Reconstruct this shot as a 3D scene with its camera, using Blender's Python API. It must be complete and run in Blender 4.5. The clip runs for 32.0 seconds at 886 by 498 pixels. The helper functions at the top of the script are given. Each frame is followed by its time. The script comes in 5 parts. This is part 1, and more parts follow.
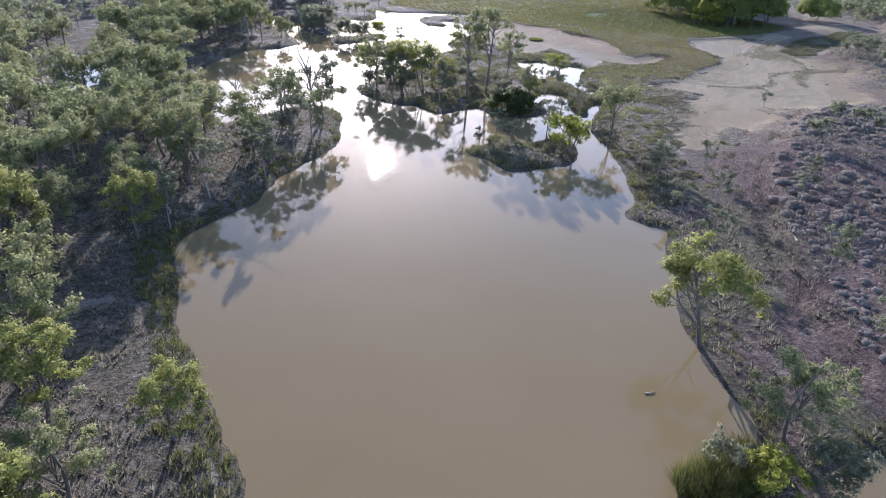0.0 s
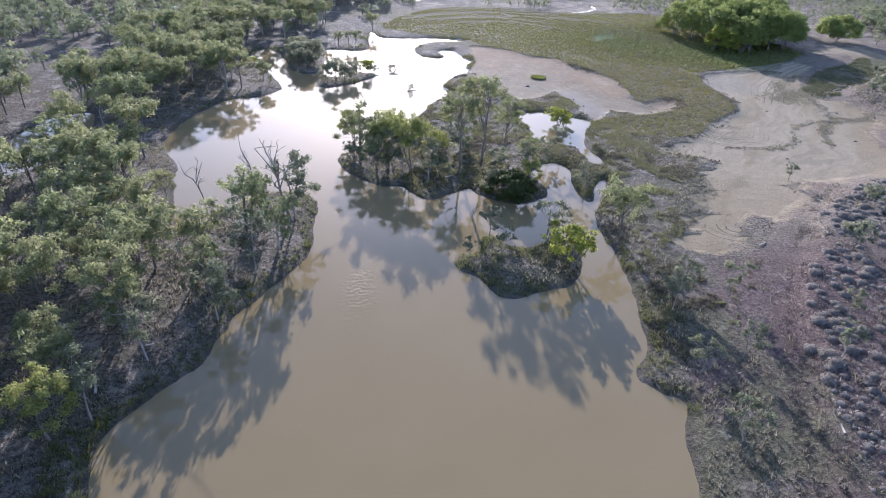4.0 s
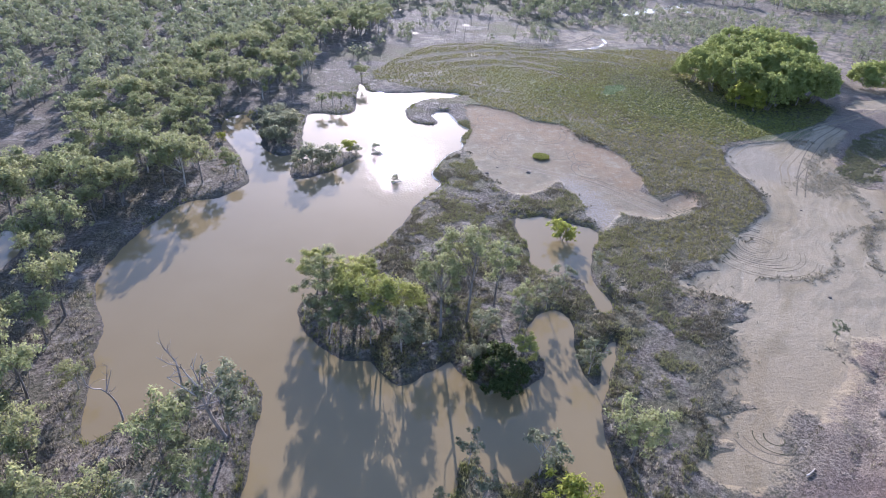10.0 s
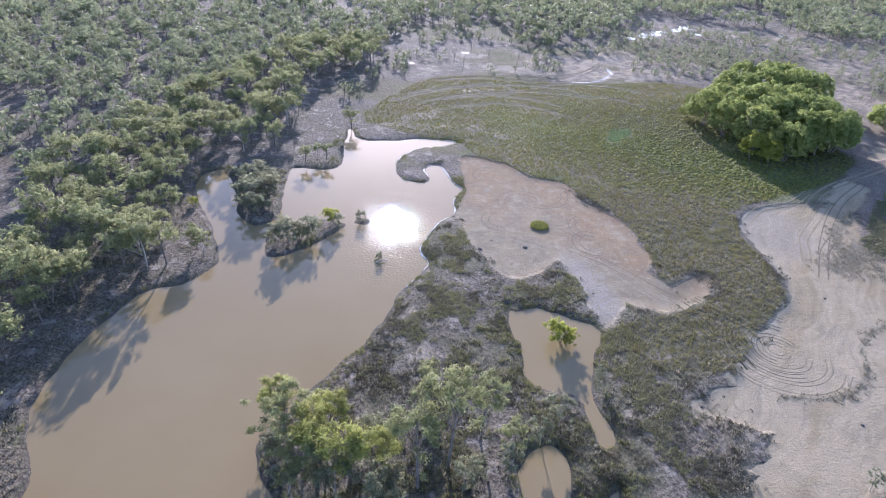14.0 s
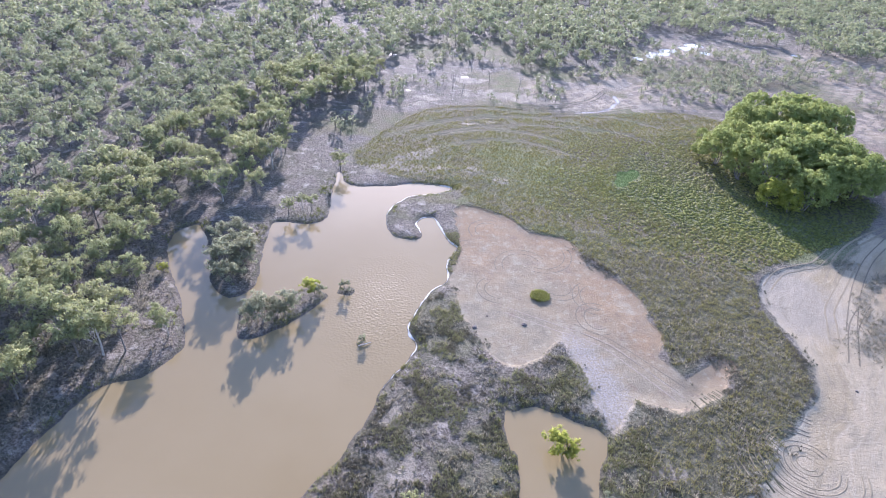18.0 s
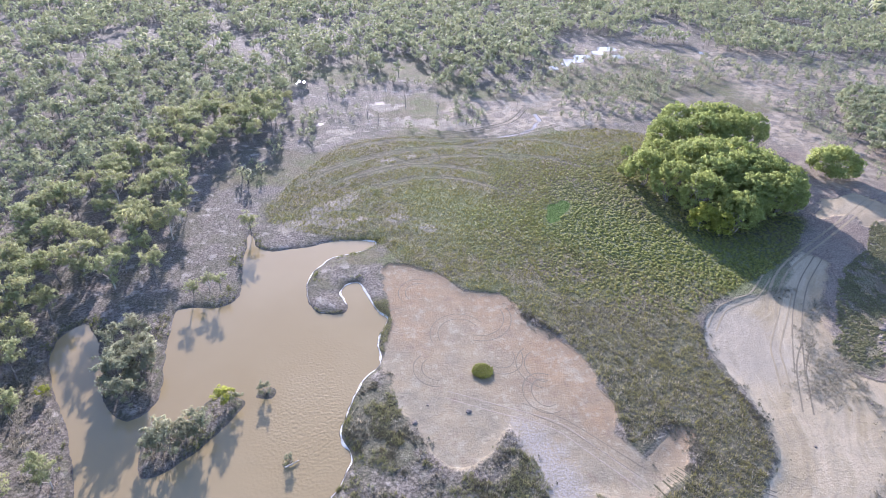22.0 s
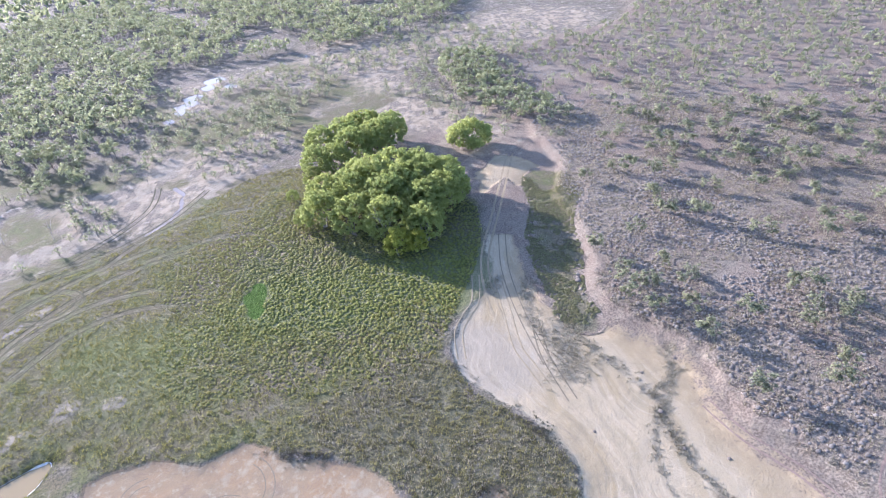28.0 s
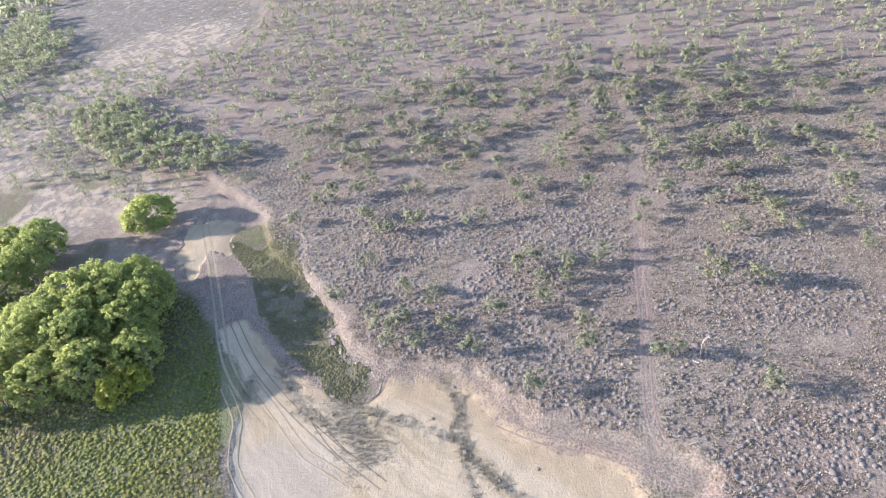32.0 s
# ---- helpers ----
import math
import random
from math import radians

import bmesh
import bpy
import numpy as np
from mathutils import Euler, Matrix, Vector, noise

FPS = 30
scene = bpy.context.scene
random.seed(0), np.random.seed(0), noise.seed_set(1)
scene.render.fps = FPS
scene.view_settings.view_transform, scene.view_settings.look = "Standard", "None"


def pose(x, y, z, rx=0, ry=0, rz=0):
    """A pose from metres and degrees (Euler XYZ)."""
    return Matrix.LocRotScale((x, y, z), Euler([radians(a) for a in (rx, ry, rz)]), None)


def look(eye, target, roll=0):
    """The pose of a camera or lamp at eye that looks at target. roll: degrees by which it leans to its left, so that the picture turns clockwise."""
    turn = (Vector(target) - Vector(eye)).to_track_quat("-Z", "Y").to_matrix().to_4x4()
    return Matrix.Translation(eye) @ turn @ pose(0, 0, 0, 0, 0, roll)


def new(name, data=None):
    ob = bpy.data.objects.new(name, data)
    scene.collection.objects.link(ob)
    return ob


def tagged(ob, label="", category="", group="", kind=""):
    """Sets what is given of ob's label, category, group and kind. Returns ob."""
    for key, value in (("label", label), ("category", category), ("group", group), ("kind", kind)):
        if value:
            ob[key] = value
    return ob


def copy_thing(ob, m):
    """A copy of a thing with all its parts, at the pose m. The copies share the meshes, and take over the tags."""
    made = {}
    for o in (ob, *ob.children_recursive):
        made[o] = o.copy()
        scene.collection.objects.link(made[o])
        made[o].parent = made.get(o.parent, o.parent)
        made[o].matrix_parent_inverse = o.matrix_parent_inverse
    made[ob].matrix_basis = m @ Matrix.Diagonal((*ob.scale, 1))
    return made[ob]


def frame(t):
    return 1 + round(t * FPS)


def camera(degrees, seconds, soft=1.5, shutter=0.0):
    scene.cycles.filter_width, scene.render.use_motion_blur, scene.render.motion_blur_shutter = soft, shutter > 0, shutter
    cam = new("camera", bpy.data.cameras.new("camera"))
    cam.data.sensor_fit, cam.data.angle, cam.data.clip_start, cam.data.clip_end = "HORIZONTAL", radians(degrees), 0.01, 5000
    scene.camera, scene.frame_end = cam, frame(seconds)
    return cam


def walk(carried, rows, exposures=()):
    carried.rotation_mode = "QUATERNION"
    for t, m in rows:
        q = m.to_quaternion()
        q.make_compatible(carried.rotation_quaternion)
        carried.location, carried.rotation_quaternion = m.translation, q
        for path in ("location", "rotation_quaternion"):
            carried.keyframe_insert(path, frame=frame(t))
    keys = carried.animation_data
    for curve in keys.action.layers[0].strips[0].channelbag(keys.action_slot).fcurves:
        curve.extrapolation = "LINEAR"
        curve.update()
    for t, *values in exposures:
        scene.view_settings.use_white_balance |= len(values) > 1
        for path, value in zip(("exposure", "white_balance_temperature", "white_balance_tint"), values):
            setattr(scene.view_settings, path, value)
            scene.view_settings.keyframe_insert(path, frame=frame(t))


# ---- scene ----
cam = camera(73.4, 32.0, soft=0.95)
PATH = [
    (0, (0.061, 0.011, 25.715), (0.125, 1.761, 24.749), 3.2),
    (0.5, (0.174, 1.761, 26.713), (0.241, 3.509, 25.743), 3.3),
    (1, (0.362, 3.805, 27.967), (0.426, 5.55, 26.992), 3.3),
    (1.5, (0.595, 5.691, 29.116), (0.656, 7.434, 28.137), 3.2),
    (2, (0.843, 7.73, 30.421), (0.9, 9.471, 29.438), 3.1),
    (2.5, (1.068, 9.649, 31.631), (1.123, 11.389, 30.646), 3.1),
    (3, (1.279, 11.766, 32.871), (1.335, 13.501, 31.877), 3.2),
    (3.5, (1.528, 13.708, 33.907), (1.583, 15.439, 32.907), 3.2),
    (5.5, (2.74, 21.87, 38.43), (2.785, 23.592, 37.413), 3.2),
    (6, (2.941, 23.924, 39.58), (2.984, 25.643, 38.56), 3.2),
    (6.5, (3.18, 25.826, 40.65), (3.221, 27.545, 39.629), 3.2),
    (7, (3.431, 27.884, 41.836), (3.469, 29.603, 40.814), 3.2),
    (7.5, (3.703, 29.813, 42.862), (3.74, 31.531, 41.838), 3.2),
    (8, (3.963, 31.906, 43.996), (3.998, 33.622, 42.969), 3.3),
    (8.5, (4.167, 33.858, 45.09), (4.2, 35.572, 44.059), 3.2),
    (9, (4.407, 36.014, 46.108), (4.44, 37.727, 45.076), 3.2),
    (9.5, (4.596, 37.96, 47.062), (4.629, 39.671, 46.027), 3.3),
    (10, (4.889, 40.079, 47.982), (4.919, 41.788, 46.943), 3.3),
    (10.5, (5.109, 42.026, 48.972), (5.139, 43.732, 47.929), 3.3),
    (11, (5.338, 44.131, 50.044), (5.367, 45.837, 48.999), 3.4),
    (11.5, (5.562, 46.056, 51.075), (5.59, 47.761, 50.03), 3.4),
    (12, (5.889, 48.283, 52.208), (5.916, 49.988, 51.163), 3.5),
    (12.5, (6.137, 50.186, 53.25), (6.163, 51.891, 52.205), 3.6),
    (13, (6.425, 52.291, 54.196), (6.448, 53.995, 53.149), 3.7),
    (13.5, (6.678, 54.235, 55.094), (6.699, 55.939, 54.048), 3.5),
    (14, (6.892, 56.277, 56.031), (6.911, 57.982, 54.985), 3.6),
    (14.5, (7.09, 58.204, 56.894), (7.107, 59.908, 55.848), 3.5),
    (16.5, (7.631, 65.858, 59.957), (7.646, 67.563, 58.911), 3.7),
    (17, (7.83, 67.851, 60.698), (7.843, 69.555, 59.651), 3.6),
    (17.5, (8.008, 69.64, 61.397), (8.019, 71.342, 60.346), 3.7),
    (18, (8.228, 71.579, 62.175), (8.237, 73.279, 61.123), 3.7),
    (18.5, (8.422, 73.418, 62.934), (8.439, 75.117, 61.881), 3.7),
    (19, (8.657, 75.441, 63.732), (8.688, 77.14, 62.677), 3.5),
    (19.5, (8.73, 77.352, 64.557), (8.779, 79.049, 63.501), 3.4),
    (20, (8.953, 79.433, 65.433), (9.027, 81.129, 64.375), 3.3),
    (20.5, (9.028, 81.326, 66.203), (9.127, 83.021, 65.145), 3.1),
    (21, (9.171, 83.343, 67.094), (9.302, 85.034, 66.035), 2.8),
    (21.5, (9.277, 85.2, 67.875), (9.454, 86.887, 66.816), 2.5),
    (22, (9.505, 87.135, 68.611), (9.736, 88.816, 67.553), 2.1),
    (22.5, (9.703, 88.922, 69.199), (9.994, 90.595, 68.142), 1.7),
    (23, (10.013, 90.727, 69.891), (10.371, 92.387, 68.834), 1.1),
    (23.5, (10.375, 92.43, 70.411), (10.794, 94.075, 69.352), 0.7),
    (24, (10.875, 94.288, 70.851), (11.363, 95.912, 69.79), 0.0),
    (24.5, (11.332, 95.815, 71.432), (11.883, 97.416, 70.368), -0.7),
    (26.5, (13.73, 102.491, 74.286), (14.575, 103.945, 73.203), -3.4),
    (27, (14.807, 103.887, 75.049), (15.733, 105.284, 73.959), -4.0),
    (27.5, (16.308, 105.251, 75.564), (17.31, 106.59, 74.467), -5.0),
    (28, (17.613, 106.513, 76.529), (18.71, 107.767, 75.424), -6.2),
    (28.5, (19.309, 107.658, 77.198), (20.471, 108.841, 76.079), -6.7),
    (29, (20.916, 108.858, 78.156), (22.155, 109.942, 77.021), -7.5),
    (29.5, (22.675, 109.822, 79.104), (23.979, 110.807, 77.949), -8.4),
    (30, (24.864, 110.654, 80.196), (26.216, 111.544, 79.022), -9.2),
    (30.5, (26.698, 111.515, 81.249), (28.089, 112.316, 80.055), -9.6),
    (31, (28.952, 112.189, 82.309), (30.375, 112.893, 81.092), -10.2),
    (31.5, (31.137, 112.565, 83.236), (32.585, 113.166, 81.994), -10.8),
    (32, (33.436, 113.244, 84.22), (34.906, 113.74, 82.957), -11.1),
]
EXPOSURES = [(0.0, 1.34, 5550, 25), (3.0, 1.45, 5500, 25), (8.0, 1.77, 5450, 29), (12.0, 1.65, 5450, 28), (17.0, 2.12, 5450, 31), (20.0, 2.21, 5450, 31), (24.0, 2.23, 5750, 29), (28.0, 2.43, 5600, 28), (30.0, 2.41, 5950, 28), (32.0, 2.46, 6000, 25)]
walk(cam, [(t, look(eye, target, roll)) for t, eye, target, roll in PATH],
     exposures=EXPOSURES)

# ---- world, sun ----
SUN_EL, SUN_AZ = 17.0, -6.0          # degrees; azimuth from +y towards +x
world = bpy.data.worlds.new("sky")
scene.world = world
world.use_nodes = True
wn = world.node_tree.nodes
sky = wn.new("ShaderNodeTexSky")
sky.sky_type = 'NISHITA'
sky.sun_disc = False
sky.sun_elevation, sky.sun_rotation = radians(SUN_EL), radians(SUN_AZ)
sky.air_density, sky.dust_density, sky.ozone_density = 1.0, 0.7, 1.5
wn["Background"].inputs[1].default_value = 0.14
world.node_tree.links.new(sky.outputs[0], wn["Background"].inputs[0])
sd = bpy.data.lights.new("sun", 'SUN')
sd.energy, sd.angle, sd.color = 4.05, radians(0.4), (1.0, 0.93, 0.81)
sun = new("sun", sd)
sv = Vector((math.sin(radians(SUN_AZ)) * math.cos(radians(SUN_EL)), math.cos(radians(SUN_AZ)) * math.cos(radians(SUN_EL)), math.sin(radians(SUN_EL))))
sun.matrix_world = look(tuple(sv * 300), (0, 0, 0))


# ---- numeric helpers ----
def hashed(ix, iy, seed):
    h = (ix.astype(np.int64) * 374761393 + iy.astype(np.int64) * 668265263 + seed * 974711) & 0x7FFFFFFF
    h = ((h ^ (h >> 13)) * 1274126177) & 0x7FFFFFFF
    return ((h ^ (h >> 16)) & 0xFFFF) / 65535.0


def vnoise(x, y, seed=0):
    ix, iy = np.floor(x), np.floor(y)
    fx, fy = x - ix, y - iy
    fx, fy = fx * fx * (3 - 2 * fx), fy * fy * (3 - 2 * fy)
    a, b = hashed(ix, iy, seed), hashed(ix + 1, iy, seed)
    c, d = hashed(ix, iy + 1, seed), hashed(ix + 1, iy + 1, seed)
    return (a + (b - a) * fx) * (1 - fy) + (c + (d - c) * fx) * fy


def fbm(x, y, size, octaves=4, seed=0):
    """Value noise from -1 to 1, with features of that size in metres."""
    x, y = np.asarray(x, float) / size, np.asarray(y, float) / size
    out, amp, tot = 0, 1.0, 0
    for k in range(octaves):
        out = out + amp * (2 * vnoise(x, y, seed + 17 * k) - 1)
        tot += amp
        amp *= 0.55
        x, y = x * 2.03 + 11.3, y * 2.03 + 5.1
    return out / tot * 1.6


def step(a, b, v):
    t = np.clip((v - a) / (b - a), 0, 1)
    return t * t * (3 - 2 * t)


def rounded(pts, closed=True, n=3):
    """Catmull-Rom through the outline's corners."""
    p = np.array(pts, float)
    idx = np.arange(len(p) if closed else len(p) - 1)
    get = (lambda k: p[k % len(p)]) if closed else (lambda k: p[np.clip(k, 0, len(p) - 1)])
    a, b, c, d = get(idx - 1), get(idx), get(idx + 1), get(idx + 2)
    rows = []
    for k in range(n):
        t = k / n
        rows.append(0.5 * (2 * b + (c - a) * t + (2 * a - 5 * b + 4 * c - d) * t ** 2 + (3 * b - a - 3 * c + d) * t ** 3))
    out = np.stack(rows, 1).reshape(-1, 2)
    return out if closed else np.vstack([out, p[-1:]])


def seg_distance(x, y, poly, closed=True):
    a = poly
    b = np.roll(poly, -1, 0) if closed else poly[1:]
    a = a if closed else poly[:-1]
    best = np.full(x.shape, 1e9)
    odd = np.zeros(x.shape, bool)
    for (ax, ay), (bx, by) in zip(a, b):
        dx, dy = bx - ax, by - ay
        t = np.clip(((x - ax) * dx + (y - ay) * dy) / (dx * dx + dy * dy + 1e-12), 0, 1)
        np.minimum(best, (x - ax - t * dx) ** 2 + (y - ay - t * dy) ** 2, out=best)
        if closed and ay != by:
            odd ^= ((ay > y) != (by > y)) & (x < (bx - ax) * (y - ay) / (by - ay) + ax)
    return np.sqrt(best), odd


def signed(x, y, poly, reach=25.0):
    """Distance to the outline, negative inside; far points are only told apart roughly."""
    x, y = np.asarray(x, float), np.asarray(y, float)
    out = np.full(x.shape, reach)
    lo, hi = poly.min(0) - reach, poly.max(0) + reach
    m = (x > lo[0]) & (x < hi[0]) & (y > lo[1]) & (y < hi[1])
    if m.any():
        d, odd = seg_distance(x[m], y[m], poly)
        out[m] = np.where(odd, -d, d)
    return out


# ---- the plan: shorelines and kinds of ground (metres, y away from the start) ----
WEST_BANK = [(-6, 9), (-8, 18), (-9.1, 21.5), (-10.7, 24.2), (-12.5, 27.2), (-14.6, 30.5), (-17.1, 34.3), (-18.5, 38.5), (-20.2, 42), (-21.5, 45.5),
             (-20.5, 48.5), (-19.3, 51), (-17, 54.5), (-16.7, 58), (-16, 62), (-13.8, 67), (-12, 71.5), (-11.7, 76), (-12.3, 80.5), (-12.6, 85.5),
             (-14.2, 88.5), (-17, 89.5), (-20.5, 88.6), (-22.8, 85.3), (-25.6, 82.2), (-28, 79.7), (-30.5, 82.8), (-32.3, 88.5), (-33.8, 92), (-35, 97)]
NORTH_WEST_BANK = [(-38.8, 102), (-41, 107.5), (-41.2, 113), (-41, 119), (-39.2, 126), (-37.5, 130.5), (-33, 132.5), (-30, 137.5), (-30.3, 141.2), (-35, 151),
                   (-39.8, 158.5), (-43.8, 167), (-44, 172.5), (-41.5, 175.5), (-39, 173), (-37, 169), (-34, 163), (-31.5, 156), (-27, 152), (-24, 156),
                   (-25, 163.5), (-26.4, 172), (-26.3, 178.5), (-20, 178.5), (-16.3, 182), (-17, 190), (-17.5, 197), (-18.3, 205), (-16.8, 204), (-14, 198)]
NORTH_BANK = [(-6.7, 198.5), (1.4, 201), (10, 200), (7, 196.2), (1.2, 194.5), (-2.5, 190), (-3.8, 184), (-2, 176.5), (3, 175), (4.3, 177.8),
              (2.7, 182.5), (6, 184.5), (7.8, 180), (10, 174.5), (11.5, 172.7), (9.7, 168), (9.7, 161), (6.7, 157.5), (5.2, 152.2), (3.6, 148),
              (4, 145), (5.4, 142.6), (3.8, 138), (1.2, 133.3), (-0.5, 126), (-4, 118.5), (-7.2, 113.5), (-10.3, 107)]
WOODED_POINT = [(-12.6, 103), (-11.5, 99), (-8, 95), (-5, 93), (-1.9, 93), (0, 90.3), (2.2, 89), (5.3, 91.5), (7.5, 93.5), (9, 91), (13.4, 89),
                (17.3, 90.5), (18.8, 94), (17.3, 99), (18.3, 102.2), (21.5, 104.5), (23.5, 101.5), (23, 97), (23.2, 92), (24.6, 90.8), (26.4, 96.5), (28.4, 98.5)]
EAST_BANK = [(27.3, 94.5), (25.5, 90), (24, 86.5), (23.7, 81), (24.3, 76), (24, 70), (23.4, 63), (23, 59.3), (20.4, 55), (22.2, 53), (23.8, 51.5),
             (22.4, 48.5), (21.8, 43.5), (20.2, 38.5), (19.8, 34.5), (19.8, 31), (20.5, 26.5), (19.5, 24), (17.5, 24), (14.8, 22.6), (13.8, 20), (13, 14), (8, 8), (0, 6)]
ISLAND = [(5.1, 73.3), (5.6, 71.3), (7.3, 70.3), (8.4, 68.2), (9.4, 66.7), (11.0, 66.2), (13.3, 67.3), (16.8, 68.7), (18.3, 70.5), (19.7, 73.3), (20.0, 76.2),
          (18.9, 78.7), (17.8, 79.7), (16.3, 78.6), (14.8, 77.2), (13.2, 76.6), (12.0, 76.8), (10.8, 77.9), (9.9, 79.4), (8.9, 79.7), (8.0, 78.0), (7.9, 75.6), (6.9, 74.6), (6.1, 75.2)]
SHRUB_ISLAND = [(-22.6, 142.6), (-23.8, 149.5), (-19.3, 151), (-15.4, 156), (-11.1, 154.8), (-11.2, 152.9), (-16, 145.6), (-20.6, 142)]
TUSSOCKS = [[(-9.4, 155.4), (-8.2, 157.2), (-6.6, 156.6), (-7, 154.8)], [(-4.2, 142.2), (-3.2, 143.2), (-2.2, 142.6), (-3, 141.7)]]
SIDE_POND = [(18.5, 132), (19.3, 130), (22.7, 131.6), (26.7, 129.8), (32.2, 126.8), (30.5, 122), (29, 117.3), (28.4, 112.3), (29.6, 107.5), (29.5, 105.3),
             (27.9, 104.7), (27.1, 108.8), (26, 112.7), (21.6, 113.8), (19.6, 116.5), (19.9, 122.8), (18.7, 124.5)]
PERCH = [(24.2, 123.2), (25.2, 124.8), (26.8, 124.6), (26.6, 122.8), (25.2, 122.2)]
WEST_POND = [(-62, 94), (-63.5, 104), (-63, 114), (-60.5, 118), (-57.5, 118), (-55, 112.5), (-54.5, 105), (-53.5, 97), (-55, 91), (-58.5, 89)]
CORNER_POND = [(22, 21.6), (23.6, 22.9), (25.8, 23.6), (28.5, 23.4), (30, 20), (27, 16), (23, 17)]
MUD = [(10.6, 188), (15.2, 190), (22.5, 185.5), (26.5, 179.5), (33.5, 178.5), (37, 170), (41.3, 165), (44.3, 157.5), (45, 149), (44.5, 141.6),
       (46, 137.5), (51, 142.3), (55.3, 142.6), (54.3, 139.5), (49.3, 134.7), (43.2, 131.8), (37.7, 133.1), (34.5, 128.2), (33, 127), (31.7, 132.6),
       (30, 140.3), (28.5, 146), (24.6, 141.2), (18.5, 138.3), (15.2, 144.8), (11.9, 150.9), (10.8, 158), (10.2, 164), (11.8, 172)]
CRUST = [(33, 127.5), (31.2, 133), (29.5, 141), (28.5, 145), (31, 147), (34.5, 142), (36, 136), (36, 131)]
SAND = [(90, 175.3), (78.4, 172.3), (71, 168), (67.8, 163.5), (66.4, 157.5), (67.5, 150), (66.5, 141), (65, 136.5), (61, 132.5), (57, 128),
        (51.5, 121.7), (49, 117.5), (45, 115), (41.2, 113), (42, 110), (47.5, 107), (43.7, 102.5), (41.5, 96), (37, 88), (33.5, 82),
        (32, 77.5), (32.6, 73), (34.5, 70.3), (38.2, 71.5), (41, 75.5), (45, 81), (50, 86.5), (55.5, 92.3), (62, 98.8), (72, 103),
        (81, 107), (84.3, 114), (85, 122), (89, 127.5), (93, 132), (95.2, 138), (94.5, 147), (94, 154), (92, 160), (94, 168), (99.5, 175.5), (107, 183), (103, 188), (96, 181)]
CLEARING = [(118.5, 203.5), (124, 210), (136.8, 216), (141, 210), (139.3, 201), (130.4, 197.3), (126.2, 199), (128, 203.5)]
WASH = [(19, 272), (34, 266), (53, 262.5), (75, 262), (90, 270), (112, 284), (134, 262), (138, 238), (128, 221), (140, 214), (152, 222), (162, 236),
        (168, 248), (166, 276), (182, 308), (205, 298), (250, 283), (285, 274), (302, 298), (290, 332), (246, 346), (222, 352), (240, 392), (182, 374), (150, 364), (122, 376), (98, 366), (86, 345), (68, 314), (46, 300), (20, 294)]
MEADOW = [(-16, 216), (-4, 246), (8, 259), (29, 261), (56, 259), (83, 266), (100, 256), (112, 214), (112, 199), (96, 184), (78, 174), (70, 169), (66, 157), (66.8, 148),
          (65, 137), (57, 128.5), (50, 119), (40, 116), (34, 127), (44, 131), (55, 138), (52, 144), (45, 140), (44.5, 157), (37, 171), (26, 181), (15, 190), (10, 200), (-2, 203), (-10, 206)]
GULLY = [(137, 202), (138, 187), (129, 181), (120, 176.6), (110, 167), (101, 160.5), (96.5, 155), (94, 150.5), (90.5, 151), (88.5, 154), (91, 158.7), (95.6, 164.3), (103, 174.3), (109.4, 181), (121, 188.5), (128, 197)]
SCRUB = [(28, -40), (28, 20), (30, 40), (34, 53), (38.5, 63), (45, 74), (56, 90), (70, 101.5), (82, 97), (86, 108), (88, 122), (97, 134), (97.5, 148), (101, 159), (111, 166), (121, 177),
         (129, 189), (142, 196), (152, 212), (166, 234), (172, 262), (190, 294), (250, 279), (290, 268), (340, 300), (420, 380), (700, 500), (700, -200), (200, -200)]
FOREST_EDGE = [(-22, -60), (-22, 18), (-27, 32), (-28, 45), (-25, 54), (-22.5, 62), (-27, 76), (-37, 84), (-41, 98), (-46, 112), (-46, 128), (-38, 137), (-42, 158), (-48, 172), (-42, 183), (-32, 190),
               (-35, 207), (-26, 236), (-20, 265), (-17, 310), (-8, 345), (14, 331), (32, 316), (49, 304), (66, 322), (91, 362), (112, 404), (150, 389), (182, 366),
               (226, 352), (300, 380), (420, 470), (1500, 900), (1500, 2500), (-1500, 2500), (-1500, -60)]
main_pond = rounded(WEST_BANK + NORTH_WEST_BANK + NORTH_BANK + WOODED_POINT + EAST_BANK)
islands = [rounded(p) for p in (ISLAND, SHRUB_ISLAND, PERCH, *TUSSOCKS)]
side_ponds = [rounded(p) for p in (SIDE_POND, WEST_POND, CORNER_POND)]
algae_o = rounded([(52.9, 213.3), (55, 214.2), (57.3, 215.9), (58.4, 213.4), (57.3, 210.7), (54.6, 208.2), (53.0, 205.3), (50.8, 204.7), (50.4, 207), (51.6, 209.6)])
mud_o, crust_o, sand_o, clear_o, wash_o, meadow_o, gully_o, scrub_o, forest_o = (rounded(p, n=2) for p in (MUD, CRUST, SAND, CLEARING, WASH, MEADOW, GULLY, SCRUB, FOREST_EDGE))
